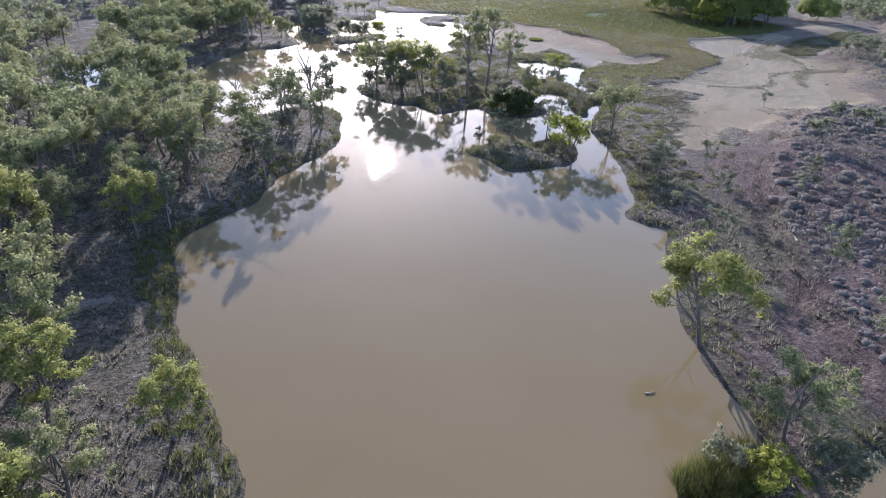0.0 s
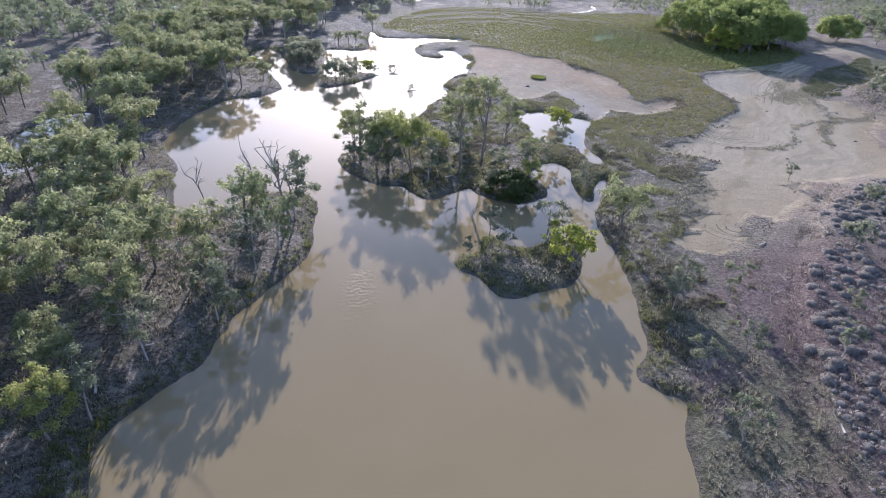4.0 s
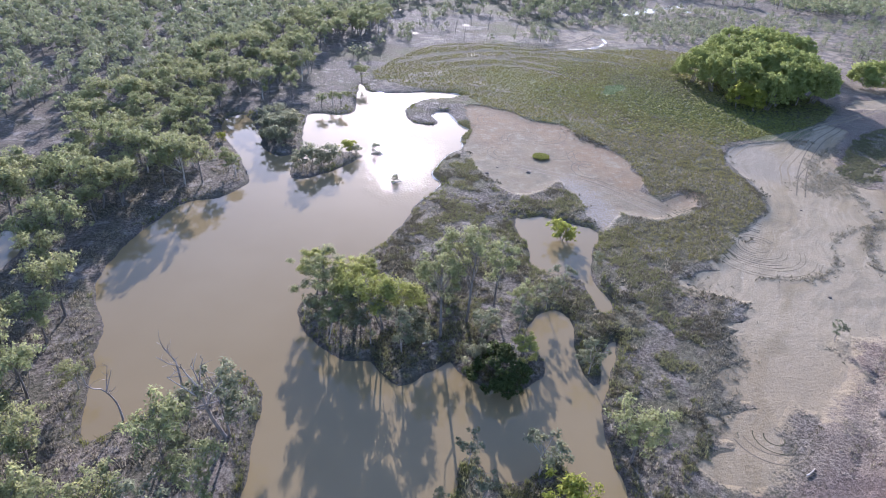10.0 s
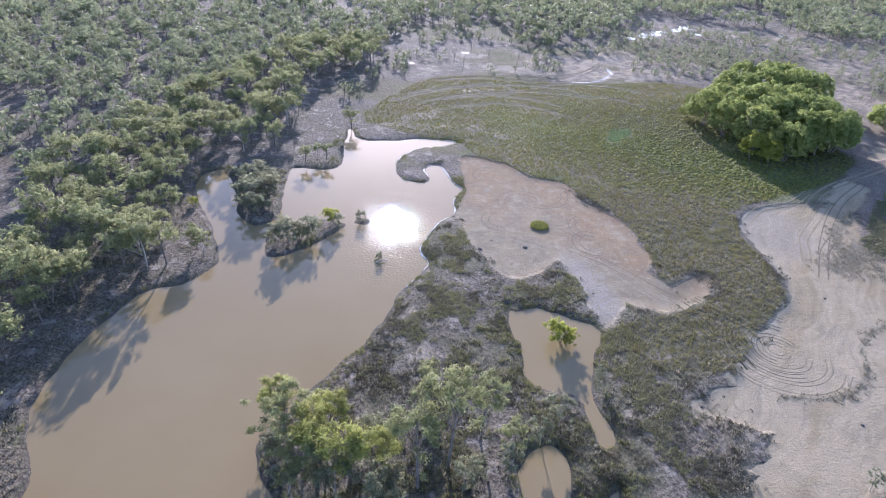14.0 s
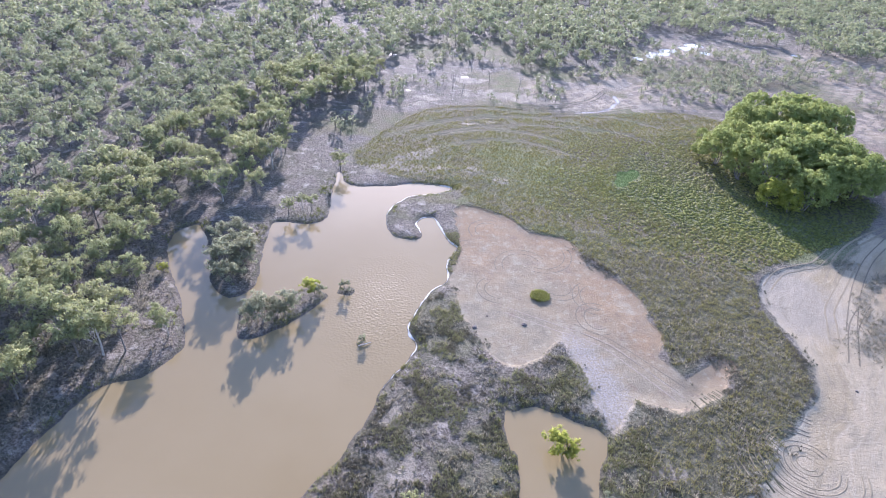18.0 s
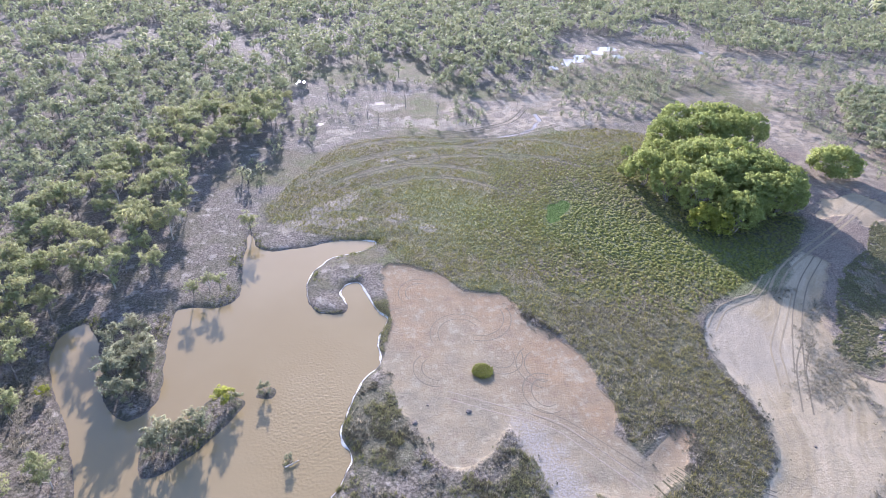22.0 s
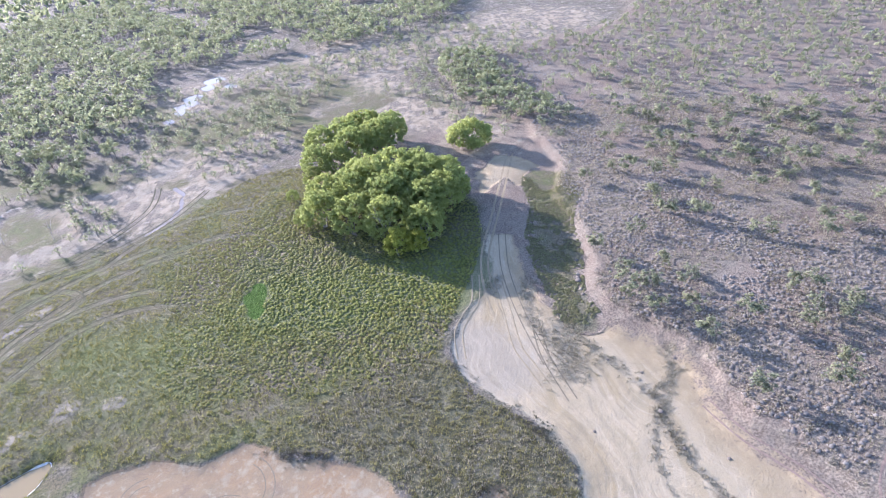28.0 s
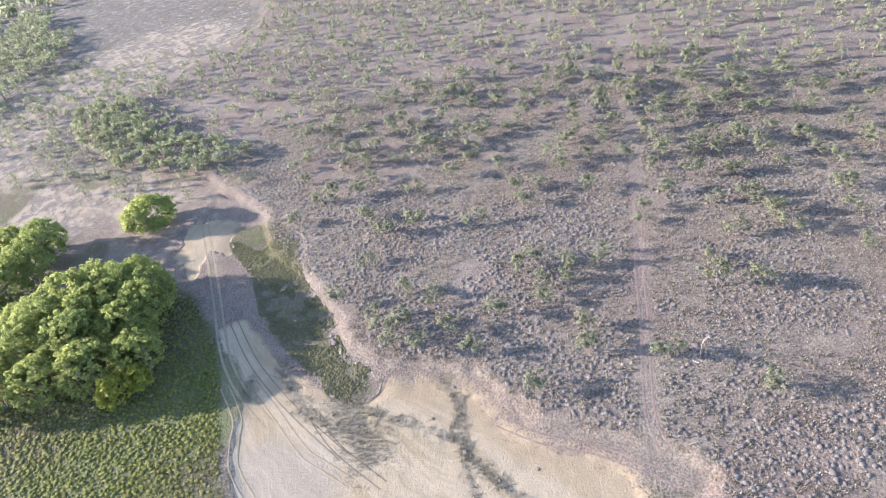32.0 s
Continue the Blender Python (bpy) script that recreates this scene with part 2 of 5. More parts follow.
# little pools and wet ground: centre, half length, half width, turn
POOLS = [(-6.5, 272, 2.2, 1.1, 20), (14.3, 243, 2.6, 0.8, 10), (13.7, 293, 2.2, 0.8, 0), (-16, 318, 2, 1, 30), (53, 260.3, 4, 0.6, 20), (59, 263.2, 4, 0.7, 40), (63.5, 269, 4, 0.7, 65), (66, 276, 4.5, 0.7, 88),
         (104, 352, 9, 3.4, 40), (113, 361, 8, 3.0, 15), (97, 344, 6, 2.4, 60), (122, 370, 8, 2.2, 20), (90, 339, 5, 1.6, 40), (128, 358, 7, 1.6, 10), (150, 362, 11, 2.0, 5), (176, 366, 8, 1.5, 10),
         (-20, 330, 2.5, 1, 0), (53.5, 204, 0.1, 0.1, 0)]

# bare pale patches in the grass
PALE = [(1, 218, 8, 3, 50), (7, 209, 9, 3.2, 5), (-7, 209, 6, 3, 40), (21.5, 205, 3.6, 1.9, 0), (22, 245.5, 4, 1.8, 10), (44, 106, 2.5, 1.2, 40), (33.5, 117, 2.2, 1.1, 0), (5.5, 118, 3, 1.6, 60), (3.5, 128, 2.4, 1.4, 50),
        (30, 271, 13, 5, 5), (43, 268, 9, 4, 0), (1, 263, 7, 4, 30), (14, 288, 8, 4, 0), (76, 271, 9, 5, 20), (68, 292, 12, 4, 40), (20, 274, 7, 4, 0), (26, 112, 1.5, 0.9, 30), (38, 121, 2.4, 1.0, 0), (32, 109, 2.0, 1.0, 20)]


def water_distance(x, y):
    x, y = np.asarray(x, float), np.asarray(y, float)
    d = signed(x, y, main_pond)
    for isl in islands:
        d = np.maximum(d, -signed(x, y, isl))
    for p in side_ponds:
        d = np.minimum(d, signed(x, y, p))
    return d + 0.28 * fbm(x, y, 2.2, 3, 5) * step(9, 3, np.abs(d))


FLOW = rounded([(134, 208), (118, 197), (100, 182), (90, 168), (82, 152), (76, 138), (66, 122), (54, 106), (42, 88), (34, 72)], False, 3)


def flow_bands(x, y):
    """Bands that run with the old flood channel: broad tones and thin braided runnels, 0 to 1."""
    best, along_it, across = np.full(x.shape, 1e9), np.zeros(x.shape), np.zeros(x.shape)
    s = 0.0
    for (ax, ay), (bx, by) in zip(FLOW[:-1], FLOW[1:]):
        dx, dy = bx - ax, by - ay
        ln = math.hypot(dx, dy)
        t = np.clip(((x - ax) * dx + (y - ay) * dy) / ln ** 2, 0, 1)
        q = np.hypot(x - ax - t * dx, y - ay - t * dy)
        m = q < best
        best = np.where(m, q, best)
        along_it = np.where(m, s + t * ln, along_it)
        across = np.where(m, np.sign((x - ax) * dy - (y - ay) * dx) * q, across)
        s += ln
    v = across + 2.6 * fbm(x, y, 14, 3, 121)
    tones = step(-0.35, 0.45, fbm(along_it * 0.13, v, 3.4, 4, 123))
    lines = fbm(along_it * 0.07, v, 2.3, 2, 129)
    tones = np.clip(0.68 * tones + 0.32 * step(-0.3, 0.4, lines), 0, 1)
    runnel = step(0.16, 0.04, np.abs(fbm(along_it * 0.09, v, 5.5, 3, 125))) * step(-0.35, 0.25, fbm(x, y, 16, 2, 127))
    return tones, runnel, along_it, v


def pool_depth(x, y, spots=POOLS, wild=0.35):
    best = np.zeros(np.shape(x))
    for cx, cy, a, b, turn in spots:
        c, s = math.cos(radians(turn)), math.sin(radians(turn))
        u, v = ((x - cx) * c + (y - cy) * s) / a, (-(x - cx) * s + (y - cy) * c) / b
        r = np.sqrt(u * u + v * v) + wild * fbm(x, y, 1.5 + 0.4 * a, 4, 71)
        best = np.maximum(best, step(1.0, 0.82 - 0.6 * (wild - 0.35), r))
    return best


def height(x, y, d=None):
    x, y = np.asarray(x, float), np.asarray(y, float)
    d = water_distance(x, y) if d is None else d
    land = 0.5 * (1 - np.exp(-np.maximum(d, 0) / 1.1)) + 0.012 * np.minimum(np.maximum(d, 0), 25)
    rise = step(0.6, -2.2, signed(x, y, scrub_o) + 0.7 * fbm(x, y, 4, 3, 15))
    land = land + 1.1 * rise * step(0, 8, d) + 0.10 * fbm(x, y, 9, 4, 3) * step(0, 4, d) + 0.05 * fbm(x, y, 1.8, 2, 9) * step(0, 2, d)
    flat = np.maximum(step(1, -2, signed(x, y, mud_o)), step(1, -2, signed(x, y, sand_o)))
    land = land * (1 - 0.45 * flat)
    land = land - 0.55 * step(3, -1, signed(x, y, gully_o)) * 0.5
    far = np.maximum(np.hypot(x - 30, y - 120) - 350, 0)
    land = land + far * 0.006 * (1 + fbm(x, y, 400, 3, 21))
    return np.where(d > 0, np.maximum(land, 0.015 + 0.3 * np.minimum(d, 0.3)), np.maximum(d * 0.28, -1.4))


# ---- mesh helpers ----
def mesh_of(name, verts, faces, mats, smooth=False, slots=None, floats=None, normals=None):
    """A mesh from numpy verts and equal-sided faces; floats: named numbers per vertex."""
    me = bpy.data.meshes.new(name)
    verts, faces = np.asarray(verts, np.float32), np.asarray(faces, np.int32)
    n = faces.shape[1]
    if normals is not None and n == 3:
        normals = np.asarray(normals, np.float32)
        flat = np.cross(verts[faces[:, 1]] - verts[faces[:, 0]], verts[faces[:, 2]] - verts[faces[:, 0]])
        faces = np.where(((flat * normals[faces].sum(1)).sum(1) < 0)[:, None], faces[:, [0, 2, 1]], faces)
    me.vertices.add(len(verts))
    me.vertices.foreach_set("co", verts.ravel())
    me.loops.add(faces.size)
    me.loops.foreach_set("vertex_index", faces.ravel())
    me.polygons.add(len(faces))
    me.polygons.foreach_set("loop_start", np.arange(0, faces.size, n, dtype=np.int32))
    me.polygons.foreach_set("loop_total", np.full(len(faces), n, np.int32))
    if smooth:
        me.polygons.foreach_set("use_smooth", np.ones(len(faces), bool))
    for m in mats:
        me.materials.append(m)
    if slots is not None:
        me.polygons.foreach_set("material_index", np.asarray(slots, np.int32))
    for key, values in (floats or {}).items():
        me.attributes.new(key, 'FLOAT', 'POINT').data.foreach_set("value", np.asarray(values, np.float32))
    me.update()
    me.validate()
    if normals is not None:
        me.polygons.foreach_set("use_smooth", np.ones(len(faces), bool))
        me.normals_split_custom_set_from_vertices(np.asarray(normals, np.float32))
    return me


def thing(name, label, category, group="", kind=""):
    return tagged(new(name), label, category, group, kind)


def part(name, data, parent, label=""):
    ob = new(name, data)
    ob.parent = parent
    return tagged(ob, label)


def quads_to_tris(q):
    q = np.asarray(q)
    return np.vstack([q[:, [0, 1, 2]], q[:, [0, 2, 3]]])


def tube(points, radii, sides=6):
    """A tapered tube along a line, closed at its end."""
    p = np.array(points, float)
    r = np.array(radii, float)
    t = np.gradient(p, axis=0)
    t /= np.linalg.norm(t, axis=1)[:, None] + 1e-9
    side = np.cross(t, (0.31, 0.92, 0.11))
    side /= np.linalg.norm(side, axis=1)[:, None] + 1e-9
    up = np.cross(t, side)
    a = np.arange(sides) / sides * 2 * np.pi
    v = p[:, None] + r[:, None, None] * (np.cos(a)[None, :, None] * side[:, None] + np.sin(a)[None, :, None] * up[:, None])
    q = []
    for k in range(len(p) - 1):
        for s in range(sides):
            q.append((k * sides + s, k * sides + (s + 1) % sides, (k + 1) * sides + (s + 1) % sides, (k + 1) * sides + s))
    top = len(p) * sides
    tris = quads_to_tris(q)
    cap = [((len(p) - 1) * sides + s, (len(p) - 1) * sides + (s + 1) % sides, top) for s in range(sides)]
    return np.vstack([v.reshape(-1, 3), p[-1:] + t[-1:] * r[-1]]), np.vstack([tris, cap])


def joined(pieces):
    vs, fs, n = [], [], 0
    for v, f in pieces:
        vs.append(v)
        fs.append(np.asarray(f) + n)
        n += len(v)
    return np.vstack(vs), np.vstack(fs)


def leaves(rng, centres, count, radius, size, slim=0.55, droop=0.35, shell=0.55, rough=0.28, lay=0.5):
    """Small pointed leaves and sprays scattered through clumps: one triangle each."""
    centres, radius = np.asarray(centres, float), np.broadcast_to(np.asarray(radius, float), (len(centres),))
    pick = rng.choice(len(centres), count, p=radius ** 2 / (radius ** 2).sum())
    u = rng.normal(size=(count, 3))
    u /= np.linalg.norm(u, axis=1)[:, None]
    rr = (shell + (1 - shell) * rng.random(count)) * rng.random(count) ** 0.12
    c = centres[pick] + u * (radius[pick] * rr)[:, None] * (1, 1, 0.72)
    whole = c - (centres.mean(0) - (0, 0, 0.8 * np.ptp(centres[:, 2])))
    whole /= np.linalg.norm(whole, axis=1)[:, None] + 1e-9
    soft = u * 0.8 + whole * 0.7 + rng.normal(size=(count, 3)) * rough
    soft /= np.linalg.norm(soft, axis=1)[:, None] + 1e-9
    a = rng.normal(size=(count, 3)) + u * 0.7
    a[:, 2] -= droop
    a -= lay * (a * soft).sum(1)[:, None] * soft
    a /= np.linalg.norm(a, axis=1)[:, None] + 1e-9
    b = np.cross(a, (1 - lay) * rng.normal(size=(count, 3)) + lay * soft)
    b /= np.linalg.norm(b, axis=1)[:, None] + 1e-9
    s = size * (0.6 + 0.8 * rng.random(count))[:, None]
    v = np.stack([c - a * s * 0.5 - b * s * slim * 0.5, c - a * s * 0.5 + b * s * slim * 0.5, c + a * s * 0.6], 1)
    return v.reshape(-1, 3), np.arange(count * 3).reshape(-1, 3), np.repeat(soft, 3, 0)


def strewn(name, template, at, scale, mats, rng, slots=None, tone=None, squash=None):
    """Many copies of a template laid out as one mesh (kind stuff)."""
    tv, tf = template[:2]
    tn = template[2] if len(template) > 2 else None
    n = len(at)
    ang = rng.random(n) * 2 * np.pi
    c, s = np.cos(ang), np.sin(ang)
    sc = np.asarray(scale, float)
    v = np.repeat(tv[None], n, 0)
    x = v[:, :, 0] * c[:, None] - v[:, :, 1] * s[:, None]
    y = v[:, :, 0] * s[:, None] + v[:, :, 1] * c[:, None]
    z = v[:, :, 2] * (1 if squash is None else np.asarray(squash)[:, None])
    v = np.stack([x, y, z], -1) * sc[:, None, None] + np.asarray(at)[:, None, :]
    f = tf[None] + (np.arange(n) * len(tv))[:, None, None]
    tone = rng.random(n) if tone is None else tone
    turned = None
    if tn is not None:
        turned = np.stack([tn[None, :, 0] * c[:, None] - tn[None, :, 1] * s[:, None], tn[None, :, 0] * s[:, None] + tn[None, :, 1] * c[:, None], np.repeat(tn[None, :, 2], n, 0)], -1).reshape(-1, 3)
    return mesh_of(name, v.reshape(-1, 3), f.reshape(-1, 3), mats, slots=None if slots is None else np.tile(slots, n), floats={"tone": np.repeat(tone, len(tv))}, normals=turned)


# ---- materials ----
def shader(name):
    m = bpy.data.materials.new(name)
    m.use_nodes = True
    nt = m.node_tree
    return m, nt, nt.nodes["Principled BSDF"]


def node(nt, kind, **values):
    n = nt.nodes.new(kind)
    for key, v in values.items():
        socket = n.inputs[int(key[1:])] if key[0] == "i" and key[1:].isdigit() else n.inputs[key.replace("_", " ")]
        if isinstance(v, bpy.types.NodeSocket):
            nt.links.new(v, socket)
        else:
            socket.default_value = v
    return n


def place(nt):
    return node(nt, "ShaderNodeNewGeometry").outputs["Position"]


def grain(nt, scale, detail=4.0, rough=0.6, at=None):
    return node(nt, "ShaderNodeTexNoise", Vector=at or place(nt), Scale=scale, Detail=detail, Roughness=rough).outputs["Fac"]


def mixed(nt, fac, a, b):
    n = nt.nodes.new("ShaderNodeMix")
    n.data_type = 'RGBA'
    for socket, v in ((n.inputs[0], fac), (n.inputs[6], a), (n.inputs[7], b)):
        if isinstance(v, bpy.types.NodeSocket):
            nt.links.new(v, socket)
        else:
            socket.default_value = v if not isinstance(v, tuple) else (*v, 1)
    return n.outputs[2]


def sums(nt, op, a, b):
    n = nt.nodes.new("ShaderNodeMath")
    n.operation = op
    for socket, v in zip(n.inputs, (a, b)):
        if isinstance(v, bpy.types.NodeSocket):
            nt.links.new(v, socket)
        else:
            socket.default_value = v
    return n.outputs[0]


def ramped(nt, v, lo, hi, a=0.0, b=1.0):
    return node(nt, "ShaderNodeMapRange", i0=v, i1=lo, i2=hi, i3=a, i4=b).outputs[0]


def number(nt, key):
    n = nt.nodes.new("ShaderNodeAttribute")
    n.attribute_name = key
    return n.outputs["Fac"]


def bumped(nt, bsdf, h, strength, distance):
    b = node(nt, "ShaderNodeBump", Strength=strength, Distance=distance, Height=h)
    nt.links.new(b.outputs[0], bsdf.inputs["Normal"])


def ground_material():
    m, nt, b = shader("ground")
    big, mid, fine, grit = grain(nt, 0.055, 5), grain(nt, 0.4, 5, 0.65), grain(nt, 2.6, 4, 0.7), grain(nt, 11.0, 3, 0.7)
    ragged = sums(nt, 'ADD', sums(nt, 'MULTIPLY', sums(nt, 'SUBTRACT', mid, 0.5), 0.7), sums(nt, 'MULTIPLY', sums(nt, 'SUBTRACT', fine, 0.5), 0.5))

    def zone(key, soft=0.07, wild=1.0):
        return ramped(nt, sums(nt, 'ADD', number(nt, key), sums(nt, 'MULTIPLY', ragged, wild)), 0.5 - soft, 0.5 + soft)

    # stretched grain: the way the water ran
    flow = node(nt, "ShaderNodeMapping", Vector=place(nt), Rotation=(0, 0, radians(50)), Scale=(13, 1.9, 3))
    flow.vector_type = 'TEXTURE'
    streak = ramped(nt, grain(nt, 1.0, 5, 0.65, flow.outputs[0]), 0.38, 0.62)
    patch, speck, wide = ramped(nt, mid, 0.36, 0.64), ramped(nt, fine, 0.4, 0.62), ramped(nt, big, 0.42, 0.6)
    blot = ramped(nt, grain(nt, 0.17, 4, 0.6), 0.42, 0.6)
    # litter and dry soil
    c = mixed(nt, speck, (0.066, 0.056, 0.043), (0.205, 0.175, 0.14))
    c = mixed(nt, sums(nt, 'MULTIPLY', blot, 0.7), c, mixed(nt, speck, (0.05, 0.052, 0.03), (0.128, 0.118, 0.078)))
    c = mixed(nt, ramped(nt, sums(nt, 'ADD', sums(nt, 'MULTIPLY', patch, 0.5), sums(nt, 'MULTIPLY', grit, 0.5)), 0.62, 0.78), c, (0.27, 0.238, 0.2))
    # red-grey scrub soil
    red = mixed(nt, ramped(nt, fine, 0.35, 0.66), (0.085, 0.064, 0.05), mixed(nt, patch, (0.2, 0.156, 0.12), (0.255, 0.21, 0.16)))
    red = mixed(nt, sums(nt, 'MULTIPLY', wide, 0.55), red, mixed(nt, speck, (0.14, 0.12, 0.09), (0.245, 0.215, 0.165)))
    c = mixed(nt, zone("red", 0.25, 1.4), c, red)
    c = mixed(nt, sums(nt, 'MULTIPLY', zone("mauve", 0.3, 1.6), 0.85), c, mixed(nt, ramped(nt, fine, 0.38, 0.64), (0.068, 0.047, 0.045), mixed(nt, patch, (0.14, 0.099, 0.089), (0.185, 0.14, 0.122))))
    # pale wash
    pale = sums(nt, 'ADD', sums(nt, 'MULTIPLY', streak, 0.55), sums(nt, 'MULTIPLY', blot, 0.65))
    c = mixed(nt, sums(nt, 'MULTIPLY', zone("wash", 0.3, 2.2), ramped(nt, sums(nt, 'ADD', pale, sums(nt, 'MULTIPLY', ragged, 0.8)), 0.35, 0.75, 0.15, 1.0)), c, mixed(nt, patch, (0.205, 0.167, 0.116), (0.288, 0.24, 0.172)))
    # meadow
    lush = mixed(nt, ramped(nt, fine, 0.36, 0.64), mixed(nt, blot, (0.056, 0.06, 0.027), (0.066, 0.058, 0.034)), mixed(nt, wide, mixed(nt, blot, (0.108, 0.118, 0.042), (0.135, 0.122, 0.06)), (0.145, 0.12, 0.08)))
    lush = mixed(nt, sums(nt, 'MULTIPLY', number(nt, "dull"), 0.8), lush, mixed(nt, ramped(nt, fine, 0.38, 0.66), (0.058, 0.056, 0.034), (0.15, 0.14, 0.09)))
    lush = mixed(nt, sums(nt, 'MULTIPLY', ramped(nt, mid, 0.56, 0.7), 0.5), lush, (0.17, 0.15, 0.12))
    c = mixed(nt, zone("green", 0.12, 1.0), c, lush)
    c = mixed(nt, sums(nt, 'MULTIPLY', zone("lush", 0.4, 1.4), 0.5), c, (0.105, 0.13, 0.038))
    c = mixed(nt, sums(nt, 'MULTIPLY', zone("bald", 0.4, 1.8), ramped(nt, fine, 0.3, 0.55, 0.4, 0.9)), c, mixed(nt, patch, (0.2, 0.172, 0.128), (0.235, 0.205, 0.155)))
    # mud flat: grey-pink, with rusty drier reaches and a pale crust
    mud = mixed(nt, blot, mixed(nt, patch, (0.18, 0.154, 0.103), (0.152, 0.131, 0.088)), mixed(nt, patch, (0.188, 0.149, 0.09), (0.21, 0.176, 0.114)))
    mud = mixed(nt, sums(nt, 'MULTIPLY', number(nt, "rust"), ramped(nt, mid, 0.3, 0.6, 0.3, 1.0)), mud, mixed(nt, patch, (0.17, 0.108, 0.058), (0.21, 0.146, 0.082)))
    mud = mixed(nt, sums(nt, 'MULTIPLY', speck, 0.32), mud, (0.135, 0.105, 0.078))
    mud = mixed(nt, ramped(nt, grain(nt, 0.9, 5, 0.75), 0.54, 0.64, 0.0, 0.6), mud, (0.25, 0.218, 0.152))
    mud = mixed(nt, ramped(nt, grain(nt, 0.21, 6, 0.7), 0.55, 0.66, 0.0, 0.6), mud, (0.236, 0.208, 0.15))
    mud = mixed(nt, ramped(nt, grain(nt, 0.32, 6, 0.75), 0.57, 0.63, 0.0, 0.5), mud, (0.14, 0.104, 0.074))
    c = mixed(nt, zone("mud", 0.06, 0.8), c, mud)
    c = mixed(nt, sums(nt, 'MULTIPLY', zone("crust", 0.3, 1.8), ramped(nt, fine, 0.36, 0.6)), c, (0.228, 0.205, 0.176))
    # sand: pale silt with faint flow lines, clay towards the scrub, weedy strips in the channels
    bands = sums(nt, 'ADD', number(nt, "tones"), sums(nt, 'MULTIPLY', ragged, 1.1))
    dune = mixed(nt, ramped(nt, bands, 0.2, 0.8), mixed(nt, patch, (0.268, 0.22, 0.142), (0.242, 0.2, 0.13)), mixed(nt, blot, (0.196, 0.158, 0.095), (0.222, 0.174, 0.1)))
    dune = mixed(nt, sums(nt, 'MULTIPLY', zone("silt", 0.3, 1.4), 0.75), dune, mixed(nt, patch, (0.2, 0.174, 0.13), (0.224, 0.194, 0.146)))
    dune = mixed(nt, ramped(nt, sums(nt, 'ADD', number(nt, "runnel"), sums(nt, 'MULTIPLY', ragged, 1.5)), 0.6, 0.95, 0.0, 0.5), dune, mixed(nt, speck, (0.14, 0.118, 0.078), (0.19, 0.158, 0.105)))
    run = node(nt, "ShaderNodeCombineXYZ", X=sums(nt, 'MULTIPLY', number(nt, "flow_down"), 0.11), Y=number(nt, "flow_cross"))
    lines = grain(nt, 0.9, 6, 0.75, run.outputs[0])
    dune = mixed(nt, sums(nt, 'MULTIPLY', ramped(nt, lines, 0.53, 0.66, 0.0, 0.65), ramped(nt, big, 0.4, 0.6, 0.3, 1.0)), dune, (0.15, 0.125, 0.09))
    dune = mixed(nt, ramped(nt, lines, 0.47, 0.36, 0.0, 0.4), dune, (0.315, 0.272, 0.192))
    dune = mixed(nt, sums(nt, 'MULTIPLY', zone("clayed", 0.35, 1.5), 0.8), dune, mixed(nt, patch, (0.185, 0.142, 0.085), (0.238, 0.186, 0.112)))
    dune = mixed(nt, ramped(nt, fine, 0.6, 0.72, 0.0, 0.6), dune, (0.14, 0.115, 0.088))
    dune = mixed(nt, ramped(nt, grain(nt, 1.4, 5, 0.8), 0.58, 0.68, 0.0, 0.4), dune, (0.31, 0.27, 0.195))
    dune = mixed(nt, sums(nt, 'MULTIPLY', zone("weedy", 0.2, 2.0), ramped(nt, fine, 0.3, 0.55, 0.45, 0.95)), dune, mixed(nt, speck, (0.11, 0.098, 0.068), (0.185, 0.163, 0.118)))
    dune = mixed(nt, sums(nt, 'MULTIPLY', zone("saltline", 0.4, 2.4), 0.28), dune, (0.36, 0.335, 0.26))
    c = mixed(nt, zone("sand", 0.08, 1.1), c, dune)
    c = mixed(nt, sums(nt, 'MULTIPLY', zone("shore", 0.25), ramped(nt, mid, 0.3, 0.55)), c, mixed(nt, speck, (0.03, 0.036, 0.014), (0.075, 0.085, 0.03)))
    c = mixed(nt, sums(nt, 'MULTIPLY', ramped(nt, number(nt, "damp"), 0.2, 0.8), 0.5), c, (0.062, 0.052, 0.042))
    pool = zone("pool", 0.05, 0.5)
    c = mixed(nt, pool, c, (0.144, 0.124, 0.107))
    smooth_mud = ramped(nt, number(nt, "mud"), 0.3, 0.7, 1.0, 0.4)
    fleck = sums(nt, 'MULTIPLY', ramped(nt, sums(nt, 'ADD', sums(nt, 'MULTIPLY', grit, 0.6), sums(nt, 'MULTIPLY', grain(nt, 5.0, 3, 0.7), 0.4)), 0.36, 0.5, 0.5, 0.0), smooth_mud)
    c = mixed(nt, fleck, c, mixed(nt, 0.75, c, (0.035, 0.03, 0.024)))
    glint = sums(nt, 'MULTIPLY', ramped(nt, grit, 0.55, 0.7, 0.0, 0.45), smooth_mud)
    c = mixed(nt, glint, c, mixed(nt, 0.5, c, (0.38, 0.34, 0.29)))
    c = mixed(nt, zone("algae", 0.1, 0.9), c, mixed(nt, speck, (0.022, 0.05, 0.004), (0.038, 0.078, 0.008)))
    nt.links.new(c, b.inputs["Base Color"])
    nt.links.new(mixed(nt, pool, (0.93, 0.93, 0.93), (0.06, 0.06, 0.06)), b.inputs["Roughness"])
    b.inputs["Specular IOR Level"].default_value = 0.08
    bare = ramped(nt, sums(nt, 'MAXIMUM', number(nt, "mud"), number(nt, "sand")), 0.4, 0.6, 1.0, 0.3)
